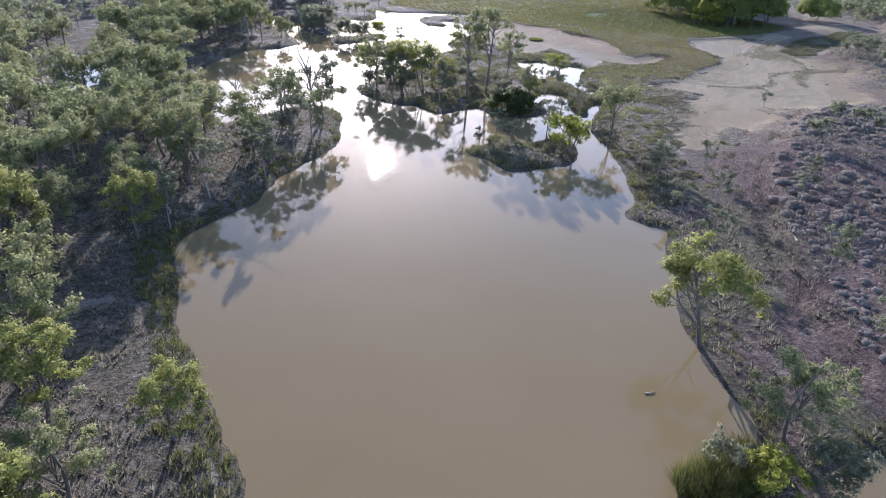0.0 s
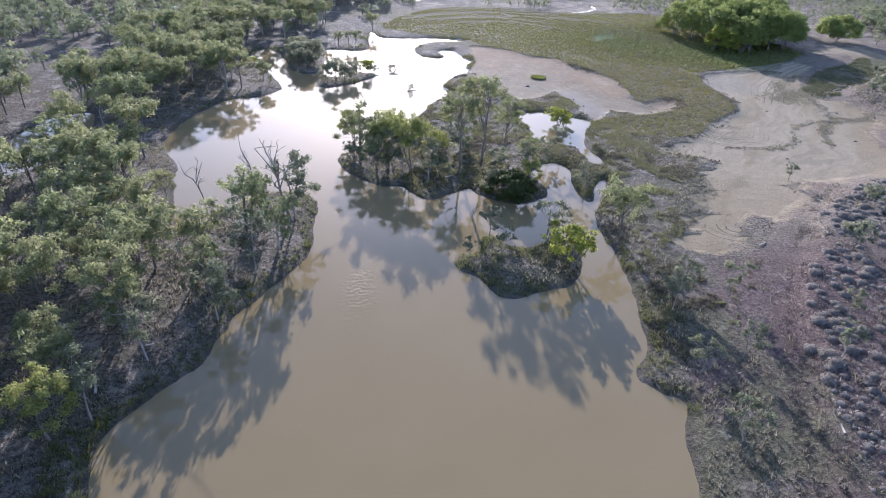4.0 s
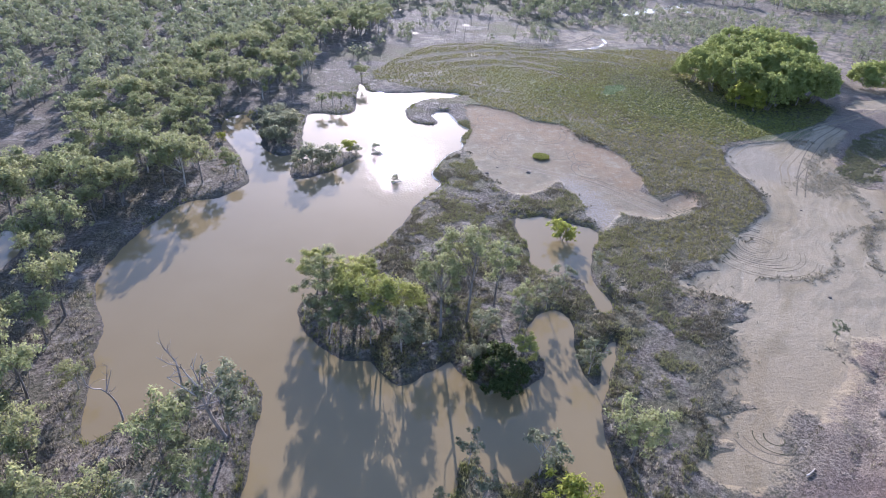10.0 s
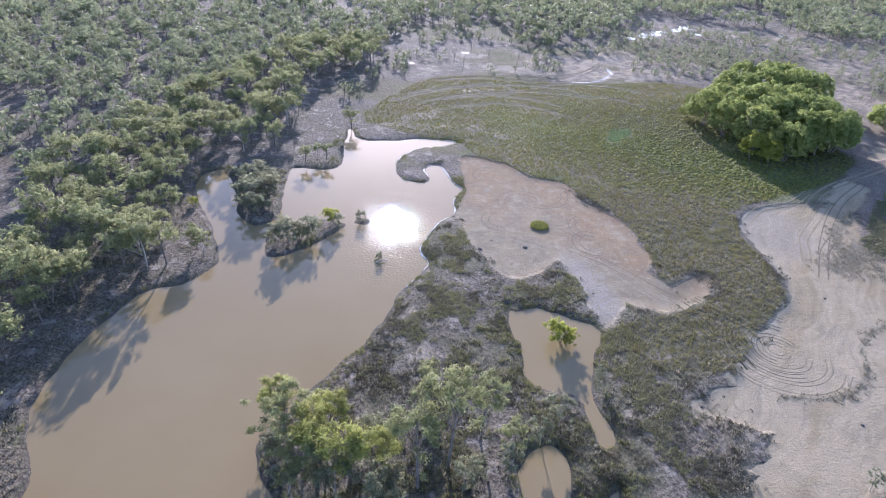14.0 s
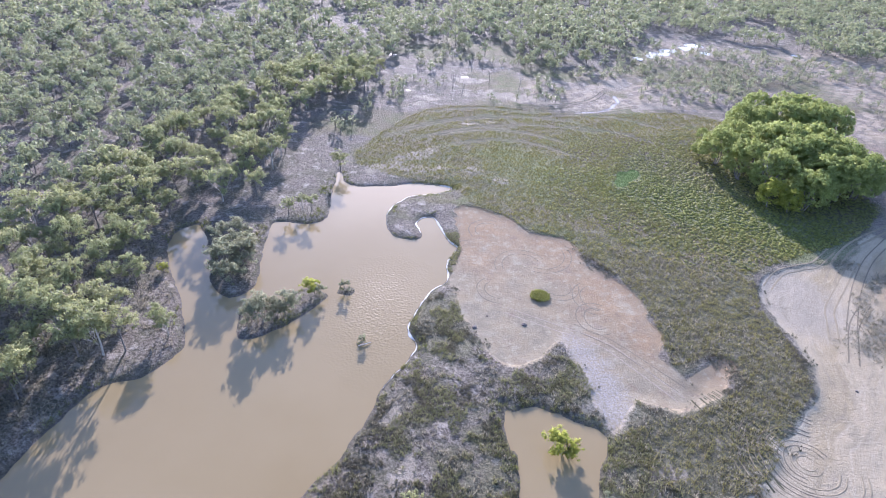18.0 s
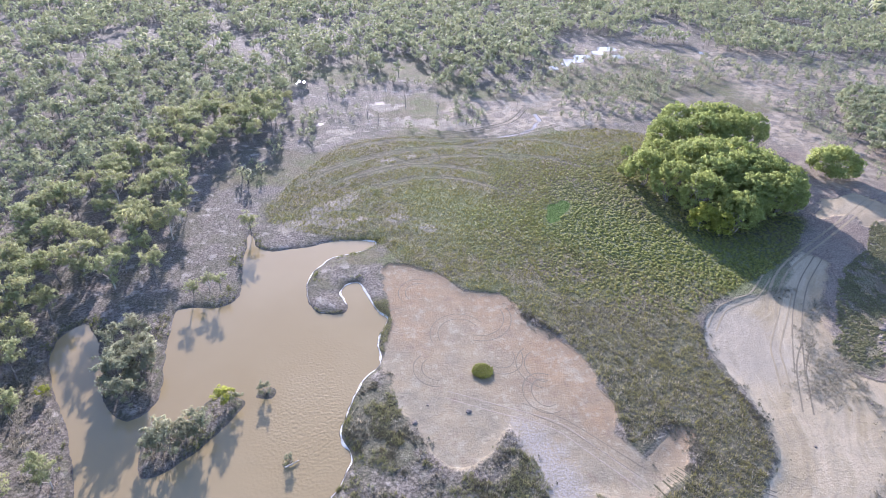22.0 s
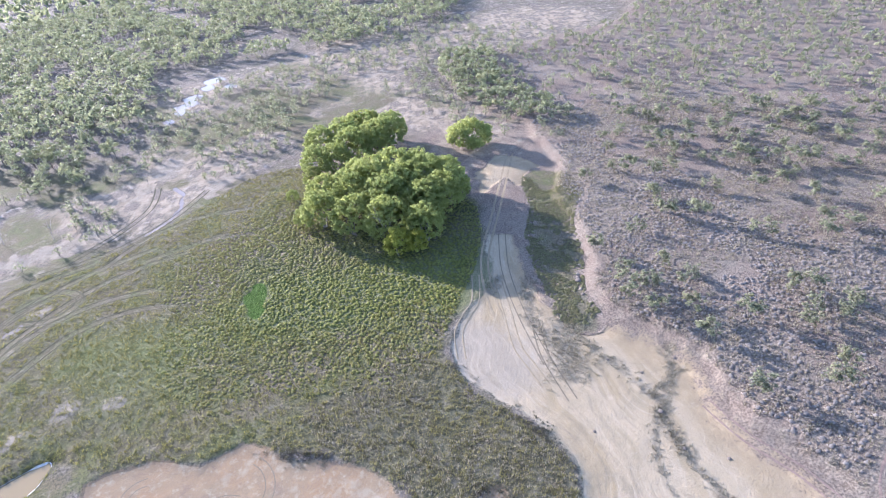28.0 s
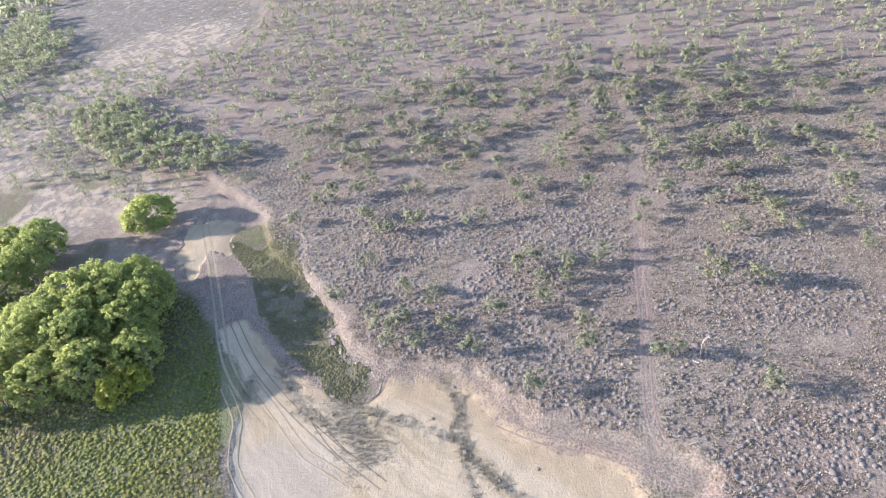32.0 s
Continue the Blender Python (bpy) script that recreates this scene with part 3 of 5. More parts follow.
    calm = sums(nt, 'MULTIPLY', sums(nt, 'SUBTRACT', 1.0, pool), bare)
    relief = sums(nt, 'ADD', sums(nt, 'ADD', fine, mid), sums(nt, 'MULTIPLY', grit, 0.35))
    bumped(nt, b, sums(nt, 'MULTIPLY', relief, calm), 1.0, 0.4)
    return m


def water_material():
    m, nt, b = shader("muddy_water")
    big = grain(nt, 0.05, 3)
    c = mixed(nt, ramped(nt, big, 0.35, 0.65), (0.174, 0.132, 0.066), (0.186, 0.143, 0.075))
    nt.links.new(c, b.inputs["Base Color"])
    b.inputs["Roughness"].default_value = 0.018
    b.inputs["IOR"].default_value = 1.33
    b.inputs["Specular IOR Level"].default_value = 0.36
    p = place(nt)
    # light breezes ruffle the middle of the far basin and a spot of the near one
    def ruffled(x, y, wx, wy):
        off = node(nt, "ShaderNodeVectorMath", i0=p, i1=(x, y, 0))
        off.operation = 'SUBTRACT'
        wide = node(nt, "ShaderNodeVectorMath", i0=off.outputs[0], i1=(wx, wy, 0))
        wide.operation = 'MULTIPLY'
        ln = node(nt, "ShaderNodeVectorMath", i0=wide.outputs[0])
        ln.operation = 'LENGTH'
        return ramped(nt, sums(nt, 'ADD', ln.outputs["Value"], sums(nt, 'MULTIPLY', grain(nt, 0.3, 3), 0.6)), 1.5, 0.7)

    breeze = sums(nt, 'MAXIMUM', ruffled(-0.5, 151, 0.105, 0.06), sums(nt, 'MULTIPLY', ruffled(-5.0, 66.5, 0.5, 0.16), 0.55))
    ripples = sums(nt, 'ADD', grain(nt, 2.3, 0.4), sums(nt, 'MULTIPLY', grain(nt, 5.5, 0.0), 0.25))
    h = sums(nt, 'MULTIPLY', ripples, sums(nt, 'ADD', sums(nt, 'MULTIPLY', breeze, 0.075), 0.002))
    bumped(nt, b, h, 1.0, 1.0)
    return m


def leaf_material(name, dark, light, by_object=True, dry=(0.2, 0.17, 0.06), through_light=0.5):
    m, nt, b = shader(name)
    own = nt.nodes.new("ShaderNodeObjectInfo").outputs["Random"] if by_object else number(nt, "tone")
    each = nt.nodes.new("ShaderNodeNewGeometry").outputs["Random Per Island"]
    c = mixed(nt, each, dark, light)
    c = mixed(nt, ramped(nt, own, 0.1, 1.0, 0.0, 0.55), c, mixed(nt, each, tuple(0.75 * v for v in light), dry))
    nt.links.new(c, b.inputs["Base Color"])
    b.inputs["Roughness"].default_value = 0.6
    b.inputs["Specular IOR Level"].default_value = 0.06
    t = nt.nodes.new("ShaderNodeBsdfTranslucent")
    nt.links.new(c, t.inputs[0])
    mx = nt.nodes.new("ShaderNodeMixShader")
    mx.inputs[0].default_value = through_light
    nt.links.new(b.outputs[0], mx.inputs[1])
    nt.links.new(t.outputs[0], mx.inputs[2])
    nt.links.new(mx.outputs[0], nt.nodes["Material Output"].inputs[0])
    return m


def bark_material(name, a, bcol, scale=3.0):
    m, nt, b = shader(name)
    p = node(nt, "ShaderNodeVectorMath", i0=node(nt, "ShaderNodeTexCoord").outputs["Object"], i1=(1, 1, 0.25))
    p.operation = 'MULTIPLY'
    n = grain(nt, scale, 5, 0.7, p.outputs[0])
    nt.links.new(mixed(nt, ramped(nt, n, 0.35, 0.65), a, bcol), b.inputs["Base Color"])
    b.inputs["Roughness"].default_value = 0.85
    b.inputs["Specular IOR Level"].default_value = 0.15
    bumped(nt, b, n, 0.6, 0.03)
    return m


def earth_material(name, a, bcol, scale=6.0, rough=0.95):
    m, nt, b = shader(name)
    n, f = grain(nt, scale * 0.2, 4), grain(nt, scale, 4, 0.7)
    nt.links.new(mixed(nt, ramped(nt, f, 0.35, 0.65), mixed(nt, n, a, bcol), tuple(0.7 * v for v in a)), b.inputs["Base Color"])
    b.inputs["Roughness"].default_value = rough
    b.inputs["Specular IOR Level"].default_value = 0.08
    bumped(nt, b, f, 0.7, 0.05)
    return m


M_GROUND, M_WATER = ground_material(), water_material()
M_GUM = leaf_material("gum_leaves", (0.21, 0.232, 0.108), (0.305, 0.323, 0.15), dry=(0.315, 0.298, 0.135), through_light=0.55)
M_GUM_FAR = leaf_material("gum_leaves_mass", (0.198, 0.22, 0.12), (0.256, 0.275, 0.15), by_object=False, dry=(0.262, 0.252, 0.135), through_light=0.5)
M_LIME = leaf_material("lime_leaves", (0.23, 0.265, 0.045), (0.38, 0.395, 0.085), dry=(0.36, 0.34, 0.07), through_light=0.62)
M_YELLOW = leaf_material("yellow_gum_leaves", (0.2, 0.225, 0.065), (0.33, 0.34, 0.1), dry=(0.3, 0.29, 0.1), through_light=0.5)
M_THICKET = leaf_material("thicket_leaves", (0.18, 0.222, 0.072), (0.33, 0.375, 0.118), dry=(0.32, 0.34, 0.09), through_light=0.55)
M_SCRUBLEAF = leaf_material("scrub_leaves", (0.142, 0.158, 0.098), (0.232, 0.248, 0.15), dry=(0.23, 0.225, 0.125))
M_SCRUBLEAF_FAR = leaf_material("scrub_leaves_mass", (0.15, 0.165, 0.095), (0.235, 0.25, 0.145), by_object=False, dry=(0.24, 0.225, 0.13))
M_SALT = leaf_material("saltbush_leaves", (0.21, 0.188, 0.16), (0.295, 0.268, 0.23), dry=(0.22, 0.19, 0.165), through_light=0.48)
M_SALT_FAR = leaf_material("saltbush_leaves_mass", (0.21, 0.188, 0.16), (0.295, 0.268, 0.23), by_object=False, dry=(0.22, 0.19, 0.165), through_light=0.48)
M_GREY = leaf_material("grey_green_leaves", (0.2, 0.215, 0.13), (0.3, 0.31, 0.195), dry=(0.26, 0.24, 0.14), through_light=0.62)
M_SEDGE = leaf_material("sedge_blades", (0.075, 0.088, 0.026), (0.18, 0.19, 0.058), by_object=False, dry=(0.24, 0.21, 0.08))
M_DRY = leaf_material("dry_grass_blades", (0.13, 0.115, 0.07), (0.30, 0.27, 0.19), by_object=False, dry=(0.34, 0.30, 0.24))
M_MEADOW = leaf_material("meadow_blades", (0.142, 0.134, 0.042), (0.255, 0.234, 0.078), by_object=False, dry=(0.19, 0.16, 0.1))
M_HERB = leaf_material("low_herb_leaves", (0.075, 0.072, 0.045), (0.15, 0.138, 0.09), by_object=False, dry=(0.13, 0.105, 0.085))
M_TUSSOCK = leaf_material("tussock_blades", (0.136, 0.154, 0.037), (0.242, 0.25, 0.068), by_object=False, dry=(0.255, 0.228, 0.115))
M_BANK = leaf_material("bank_grass_blades", (0.13, 0.132, 0.06), (0.225, 0.218, 0.105), by_object=False, dry=(0.19, 0.16, 0.1))
M_BRUSH = leaf_material("dead_brush", (0.11, 0.086, 0.076), (0.21, 0.17, 0.15), by_object=False, dry=(0.17, 0.13, 0.115), through_light=0.15)
M_BARK = bark_material("grey_bark", (0.10, 0.085, 0.07), (0.22, 0.195, 0.17))
M_PALE = bark_material("pale_bark", (0.25, 0.222, 0.18), (0.45, 0.412, 0.35))
M_DEAD = bark_material("dead_wood", (0.16, 0.13, 0.11), (0.36, 0.32, 0.28))
M_RUT = earth_material("churned_earth", (0.06, 0.057, 0.031), (0.088, 0.082, 0.046))
M_RUT_PALE = earth_material("packed_pale_earth", (0.25, 0.205, 0.158), (0.265, 0.22, 0.17), 2.0)
M_RUT_MUD = earth_material("pressed_mud", (0.148, 0.123, 0.084), (0.175, 0.146, 0.1))
M_RUT_SAND = earth_material("wheeled_sand", (0.21, 0.172, 0.11), (0.232, 0.19, 0.122), 2.0)
M_RUT_RED = earth_material("reddish_track_earth", (0.165, 0.122, 0.096), (0.195, 0.148, 0.117), 2.0)
# near-white: the sun's glare on the wet rim, put into the base colour
M_GLARE = earth_material("painted_glare", (0.46, 0.44, 0.39), (0.56, 0.54, 0.49), 3.0)
M_STONE = earth_material("dark_stone", (0.10, 0.085, 0.07), (0.2, 0.175, 0.15))

# ---- ground: one sheet to the horizon, finest where the camera passes ----


def spaced(a, b, fine, end, grow):
    mid = np.arange(a, b + fine / 2, fine)
    out, s = [], fine
    v = 0.0
    while v < end:
        s *= grow
        v += s
        out.append(v)
    out = np.array(out)
    return np.concatenate([a - out[::-1], mid, b + out])


gx, gy = spaced(-66, 150, 0.72, 3800, 1.075), spaced(2, 270, 0.72, 3800, 1.075)
X, Y = np.meshgrid(gx, gy)
X, Y = X.ravel(), Y.ravel()
D = water_distance(X, Y)
Z = height(X, Y, D)
CHANNELS = [([(96, 170.7), (91.3, 166.3), (86, 161), (84, 154)], 1.3, 700), ([(88.5, 155.5), (84, 151), (79.5, 148)], 2.8, 1300), ([(92, 160), (88, 150), (86, 142), (83.4, 132)], 0.9, 500),
            ([(53.5, 113.9), (61, 114.5), (64.4, 116), (68.5, 120), (72, 127), (78, 131), (82, 133)], 0.6, 500), ([(83, 133), (80, 130), (77.5, 126), (74, 118)], 0.8, 600), ([(96, 139), (90, 135), (84, 133)], 0.9, 300),
            ([(93, 134.3), (87.1, 135.3), (84, 135.1)], 0.5, 200), ([(92.5, 175.5), (88, 173.8)], 1.2, 200),
            ([(40, 113), (44, 108), (41, 102), (42, 97), (38, 91), (34, 84)], 2.2, 900)]
edge = lambda s, w: np.clip(0.5 - s / w, 0, 1)  # noqa: E731
wander = 0.75 * fbm(X, Y, 4.5, 4, 101)
d_mud, d_sand, d_meadow = signed(X, Y, mud_o) + wander, signed(X, Y, sand_o) + wander, signed(X, Y, meadow_o) + 2 * wander
fingers = 2.4 * fbm(X * 0.42, Y * 1.5, 2.8, 4, 151) * step(64, 52, X) * step(7, 13, signed(X, Y, scrub_o))
clay_side = step(16, 5, signed(X, Y, scrub_o))
d_sand = d_sand + fingers
sand = np.maximum(np.clip(0.5 - d_sand / (4 + 10 * clay_side), 0, 1), edge(signed(X, Y, clear_o) + 2 * wander, 4))
bank_side = np.maximum(step(34, 26, np.hypot(X - 40, (Y - 84))), step(16, 4, np.hypot((X - 36), (Y - 104))))
sand = np.clip(sand - 0.7 * step(1.2, -1.2, signed(X, Y, gully_o) + 1.6 * wander), 0, 1)
sand = np.clip(sand - 0.2 * step(100, 80, Y + 0.2 * X) - 0.25 * bank_side * step(-0.2, 0.5, fbm(X, Y, 5, 4, 31)), 0, 1)
WEEDY = np.max([step(1.5 * w, 0.4 * w, seg_distance(X, Y, rounded(c, False, 4), False)[0]) * (0.62 if c[0][0] > 50 else 0.4) for c, w, n in CHANNELS], 0)
Z = Z - 0.4 * np.max([step(0.95, 0.2, seg_distance(X, Y, rounded(c, False, 4), False)[0]) for c, w, n in CHANNELS if w < 1], 0) * step(0.4, 1.2, Z)
BELT = seg_distance(X, Y, np.array([(24, 214), (52, 204), (88, 180)], float), False)[0] + 7 * fbm(X, Y, 14, 3, 145)
TONES, RUNNEL, DOWN, CROSS = flow_bands(X, Y)
herbs = step(0.05, 0.6, fbm(X, Y, 7, 4, 61))
near_bank = step(30, 4, D) * step(-0.35, 0.35, fbm(X, Y, 8, 4, 63)) * 0.62 * step(-6, 0, X)
bald = pool_depth(X, Y, PALE, 0.9)
nx, ny = len(gx), len(gy)
ii = (np.arange(ny - 1)[:, None] * nx + np.arange(nx - 1)[None]).ravel()
GROUND_DATA = mesh_of("ground", np.stack([X, Y, Z], 1), np.stack([ii, ii + 1, ii + nx + 1, ii + nx], 1), [M_GROUND], smooth=True, floats={
    "mud": edge(d_mud, 4), "rust": step(-18, -4, d_mud) * step(166, 182, Y + 0.75 * X) * (0.95 + 0.4 * fbm(X, Y, 6, 3, 107)), "crust": edge(signed(X, Y, crust_o), 5), "sand": sand,
    "green": np.clip(np.maximum(edge(d_meadow, 7), np.maximum(0 * D, np.maximum(np.maximum(np.maximum(near_bank, 0.6 * step(1.5, -1.5, signed(X, Y, gully_o) + 1.6 * wander)), (0.42 + 0.2 * fbm(X, Y, 3, 3, 147)) * step(1.5, -0.5, signed(X, Y, islands[0]))), 0.66 * step(-0.25, 0.35, fbm(X, Y, 24, 4, 141)) * step(208, 232, Y) * step(430, 380, Y) * step(-40, -25, X) * step(180, 150, X)))) - 0.16 * step(0.1, 0.7, fbm(X, Y, 11, 4, 77)) * step(200, 230, Y) - 0.8 * bald, 0, 1),
    "lush": step(20, 3, BELT) * 0.9, "algae": edge(signed(X, Y, algae_o) + 0.5 * wander, 2), "dull": step(-2, 10, 183 - 0.28 * (X - 20) - Y + 6 * fbm(X, Y, 18, 3, 79)),
    "mauve": step(12, 0, signed(X, Y, scrub_o) + 6 * fbm(X, Y, 9, 3, 131)) * step(92, 70, Y + 0.25 * (X - 40)) * step(78, 56, X), "clayed": step(-9, 0, d_sand) * step(20, 8, signed(X, Y, scrub_o)) * step(66, 78, X) + 0.6 * step(106, 92, Y), "tones": TONES, "flow_down": DOWN, "flow_cross": CROSS, "runnel": RUNNEL, "weedy": WEEDY, "bald": bald, "silt": step(12, 3, np.hypot(X - 73.5, (Y - 161) * 0.7)), "saltline": step(-1.6, -0.5, d_sand) * step(1.0, 0.0, d_sand) * step(4, -1, d_meadow) * 0.8, "red": np.maximum(edge(signed(X, Y, scrub_o) - 5 * step(52, 62, Y) * step(112, 104, Y) * step(84, 70, X), 6), 0.8 * step(72, 84, X + 2 * wander) * step(262, 238, Y) * step(-2, 3, d_meadow)), "wash": np.clip(np.maximum(edge(signed(X, Y, wash_o), 18) - 0.3 * herbs, 0.85 * bald), 0, 1),
    "shore": step(1.8, 0.2, D) * step(-0.1, 0.3, D) * (0.25 + 0.42 * step(-0.5, 0.3, fbm(X, Y, 6, 3, 81))),
    "damp": step(0.9, 0.1, D), "pool": pool_depth(X, Y)})
ground = tagged(new("ground", GROUND_DATA), "dry grey soil with mud flat, pale sand, meadow and leaf litter", "ground", kind="structure")


def from_grid(field, x, y):
    """A field of the ground's grid at any place."""
    x, y = np.asarray(x, float), np.asarray(y, float)
    i, j = np.clip(np.searchsorted(gx, x) - 1, 0, nx - 2), np.clip(np.searchsorted(gy, y) - 1, 0, ny - 2)
    u, v = np.clip((x - gx[i]) / (gx[i + 1] - gx[i]), 0, 1), np.clip((y - gy[j]) / (gy[j + 1] - gy[j]), 0, 1)
    a, b = field[j * nx + i], field[j * nx + i + 1]
    c, d = field[(j + 1) * nx + i], field[(j + 1) * nx + i + 1]
    return (a * (1 - u) + b * u) * (1 - v) + (c * (1 - u) + d * u) * v


def ground_z(x, y):
    return from_grid(Z, x, y)


def shore(x, y):
    return from_grid(D, x, y)


def basin(name, label, x0, y0, x1, y1, level=0.0):
    v = [(x, y, level) for y in np.linspace(y0, y1, 9) for x in np.linspace(x0, x1, 9)]
    q = [(r * 9 + c, r * 9 + c + 1, r * 9 + c + 10, r * 9 + c + 9) for r in range(8) for c in range(8)]
    return tagged(new(name, mesh_of(name, v, q, [M_WATER], smooth=True)), label, "water", kind="structure")


basin("pond_water", "calm muddy brown water of the winding pond", -46, 4, 29, 208)
basin("side_pond_water", "still brown water of the small side pond", 17, 104.3, 34, 133, 0.006)
basin("west_pond_water", "brown water of the pond among gum trees", -66, 86, -52, 121)
basin("corner_pond_water", "shallow brown water behind the sedge bank", 20.8, 14, 32, 24.6, 0.006)

# ---- plants: how they are made ----


def limb(rng, a, b, r0, r1, bend=0.12, n=5, sides=5):
    a, b = np.array(a, float), np.array(b, float)
    t = np.linspace(0, 1, n)[:, None]
    p = a + (b - a) * t
    L = np.linalg.norm(b - a)
    p += np.sin(t * np.pi) * rng.normal(size=3) * bend * L
    p[:, 2] += np.sin(t[:, 0] * np.pi) * 0.05 * L
    return p, tube(p, np.linspace(r0, r1, n), sides)


def gum_tree(seed, h=8.0, spread=2.6, count=2000, size=0.34, clumps=16, fork=0.35, lean=(0, 0), girth=0.16, clump=1.0, low=0.5, stems=1, fine=0):
    """Trunk and crown of a gum: stems that fork into limbs, each ending in drooping clumps of leaves."""
    rng = np.random.default_rng(seed)
    wood, ends, sizes = [], [], []
    for s in range(stems):
        ang = rng.random() * 6.28
        off = np.array([math.cos(ang), math.sin(ang), 0]) * (0.35 * (stems > 1))
        top = np.array([lean[0] + rng.normal() * 0.3, lean[1] + rng.normal() * 0.3, h * 0.8]) + off * spread * 1.6
        base = off * 0.6 + np.array([0, 0, -0.25])
        p, w = limb(rng, base, top, girth, girth * 0.3, 0.05, 8, 7)
        wood.append(w)
        for k in range(clumps // stems):
            hh = rng.uniform(fork, 0.95)
            at = p[0] + (p[-1] - p[0]) * hh + rng.normal(size=3) * 0.05
            a = rng.random() * 6.28
            reach = spread * math.sqrt(rng.uniform(0.12, 1.0)) * (1.15 - 0.45 * hh)
            end = np.array([at[0] + reach * math.cos(a), at[1] + reach * math.sin(a), h * rng.uniform(max(low, hh * 0.85), 0.96)])
            q, w = limb(rng, at, end, girth * 0.42 * (1.1 - hh * 0.6), 0.018, 0.1, 5 if fine else 4, 4 if fine else 3)
            wood.append(w)
            ends.append(end)
            sizes.append(clump * rng.uniform(0.65, 1.2))
            for j in range(2):
                e2 = end + rng.normal(size=3) * (0.75, 0.75, 0.4) * clump
                wood.append(limb(rng, q[min(2 + j, len(q) - 1)], e2, 0.03, 0.012, 0.1, 3 if fine else 2, 3)[1])
                ends.append(e2)
                sizes.append(clump * rng.uniform(0.45, 0.85))
    crown = leaves(rng, ends, count, sizes, size, shell=0.25)
    return joined(wood), crown


def bare_tree(seed, h=6.0, forks=4, spread=1.8, girth=0.13, lean=(0.3, 0)):
    rng = np.random.default_rng(seed)
    top = np.array([lean[0], lean[1], h * 0.75])
    p, w = limb(rng, (0, 0, -0.25), top, girth, 0.05, 0.05, 7, 6)
    wood = [w]
    for k in range(forks):
        at = p[rng.integers(2, 7)]
        a = rng.random() * 6.28
        end = at + np.array([math.cos(a) * spread * rng.uniform(0.4, 1), math.sin(a) * spread * rng.uniform(0.4, 1), h * rng.uniform(0.2, 0.45)])
        q, w = limb(rng, at, end, 0.06, 0.022, 0.12, 6, 4)
        wood.append(w)
        for j in range(4):
            b = q[rng.integers(1, 6)]
            wood.append(limb(rng, b, b + rng.normal(size=3) * (0.5, 0.5, 0.35) + (0, 0, 0.45), 0.025, 0.01, 0.1, 4, 3)[1])
    return joined(wood)


def round_crown(seed, r=4.0, h=8.5, count=4500, size=0.42, clumps=70, clump=1.0):
    """A dense crown that reaches the ground, built of many leafy heads."""
    rng = np.random.default_rng(seed)
    ends = []
    while len(ends) < clumps:
        u = rng.normal(size=3)
        u /= np.linalg.norm(u)
        if u[2] > -0.25:
            k = rng.uniform(0.72, 1.02)
            ends.append((u[0] * r * k, u[1] * r * k, 0.4 * h + u[2] * 0.52 * h * k))
    return leaves(rng, ends, count, rng.uniform(0.7, 1.25, clumps) * clump, size, slim=0.75, droop=0.1, shell=0.6)


def bush_dome(seed, count=70, size=0.42, k=9):
    """A low rounded bush: a leafy shell over a lumpy core."""
    rng = np.random.default_rng(seed)
    u = rng.normal(size=(count, 3))
    u[:, 2] = np.abs(u[:, 2]) * 0.9
    u /= np.linalg.norm(u, axis=1)[:, None]
    c = u * rng.uniform(0.8, 1.03, count)[:, None] * (1, 1, 0.78)
    a = rng.normal(size=(count, 3)) + u * 1.2
    a /= np.linalg.norm(a, axis=1)[:, None]
    b = np.cross(a, rng.normal(size=(count, 3)))
    b /= np.linalg.norm(b, axis=1)[:, None]
    s = size * rng.uniform(0.6, 1.2, count)[:, None]
    v = np.stack([c - b * s * 0.45, c + b * s * 0.45, c + a * s * 0.7], 1).reshape(-1, 3)
    t = np.arange(k) / k * 6.283
    core = [(0, 0, 0.68)] + [(0.62 * math.cos(x) * rng.uniform(0.85, 1.1), 0.62 * math.sin(x) * rng.uniform(0.85, 1.1), 0.45) for x in t] + [(0.86 * math.cos(x), 0.86 * math.sin(x), -0.15) for x in t]
    f = [(0, 1 + i, 1 + (i + 1) % k) for i in range(k)]
    for i in range(k):
        j = (i + 1) % k
        f += [(1 + i, 1 + k + i, 1 + k + j), (1 + i, 1 + k + j, 1 + j)]
    v, f = joined([(v, np.arange(count * 3).reshape(-1, 3)), (np.array(core), np.array(f))])
    nrm = v - (0, 0, -0.7) + rng.normal(size=v.shape) * 0.12
    return v, f, nrm / np.linalg.norm(nrm, axis=1)[:, None]


def tuft(seed, blades=8, h=0.5, r=0.22, width=0.05):
    rng = np.random.default_rng(seed)
    a = rng.random(blades) * 6.283
    root = np.stack([np.cos(a), np.sin(a), 0 * a], 1) * (rng.random(blades) * r)[:, None]
    out = np.stack([np.cos(a), np.sin(a), 0 * a], 1) * (rng.uniform(0.2, 0.9, blades) * h)[:, None]
    tip = root + out + np.array([0, 0, 1]) * (h * rng.uniform(0.6, 1.1, blades))[:, None]
    side = np.stack([-np.sin(a), np.cos(a), 0 * a], 1) * width
    v = np.stack([root - side - (0, 0, 0.05), root + side - (0, 0, 0.05), tip], 1).reshape(-1, 3)
    return v, np.arange(blades * 3).reshape(-1, 3)


def planted(ob, x, y, scale=1.0, turn=0.0, tall=1.0, sink=0.0):
    z = float(ground_z(np.array([x]), np.array([y]))[0])
    return Matrix.LocRotScale((x, y, max(z, -0.3) - sink), Euler((0, 0, turn)), (scale, scale, scale * tall))


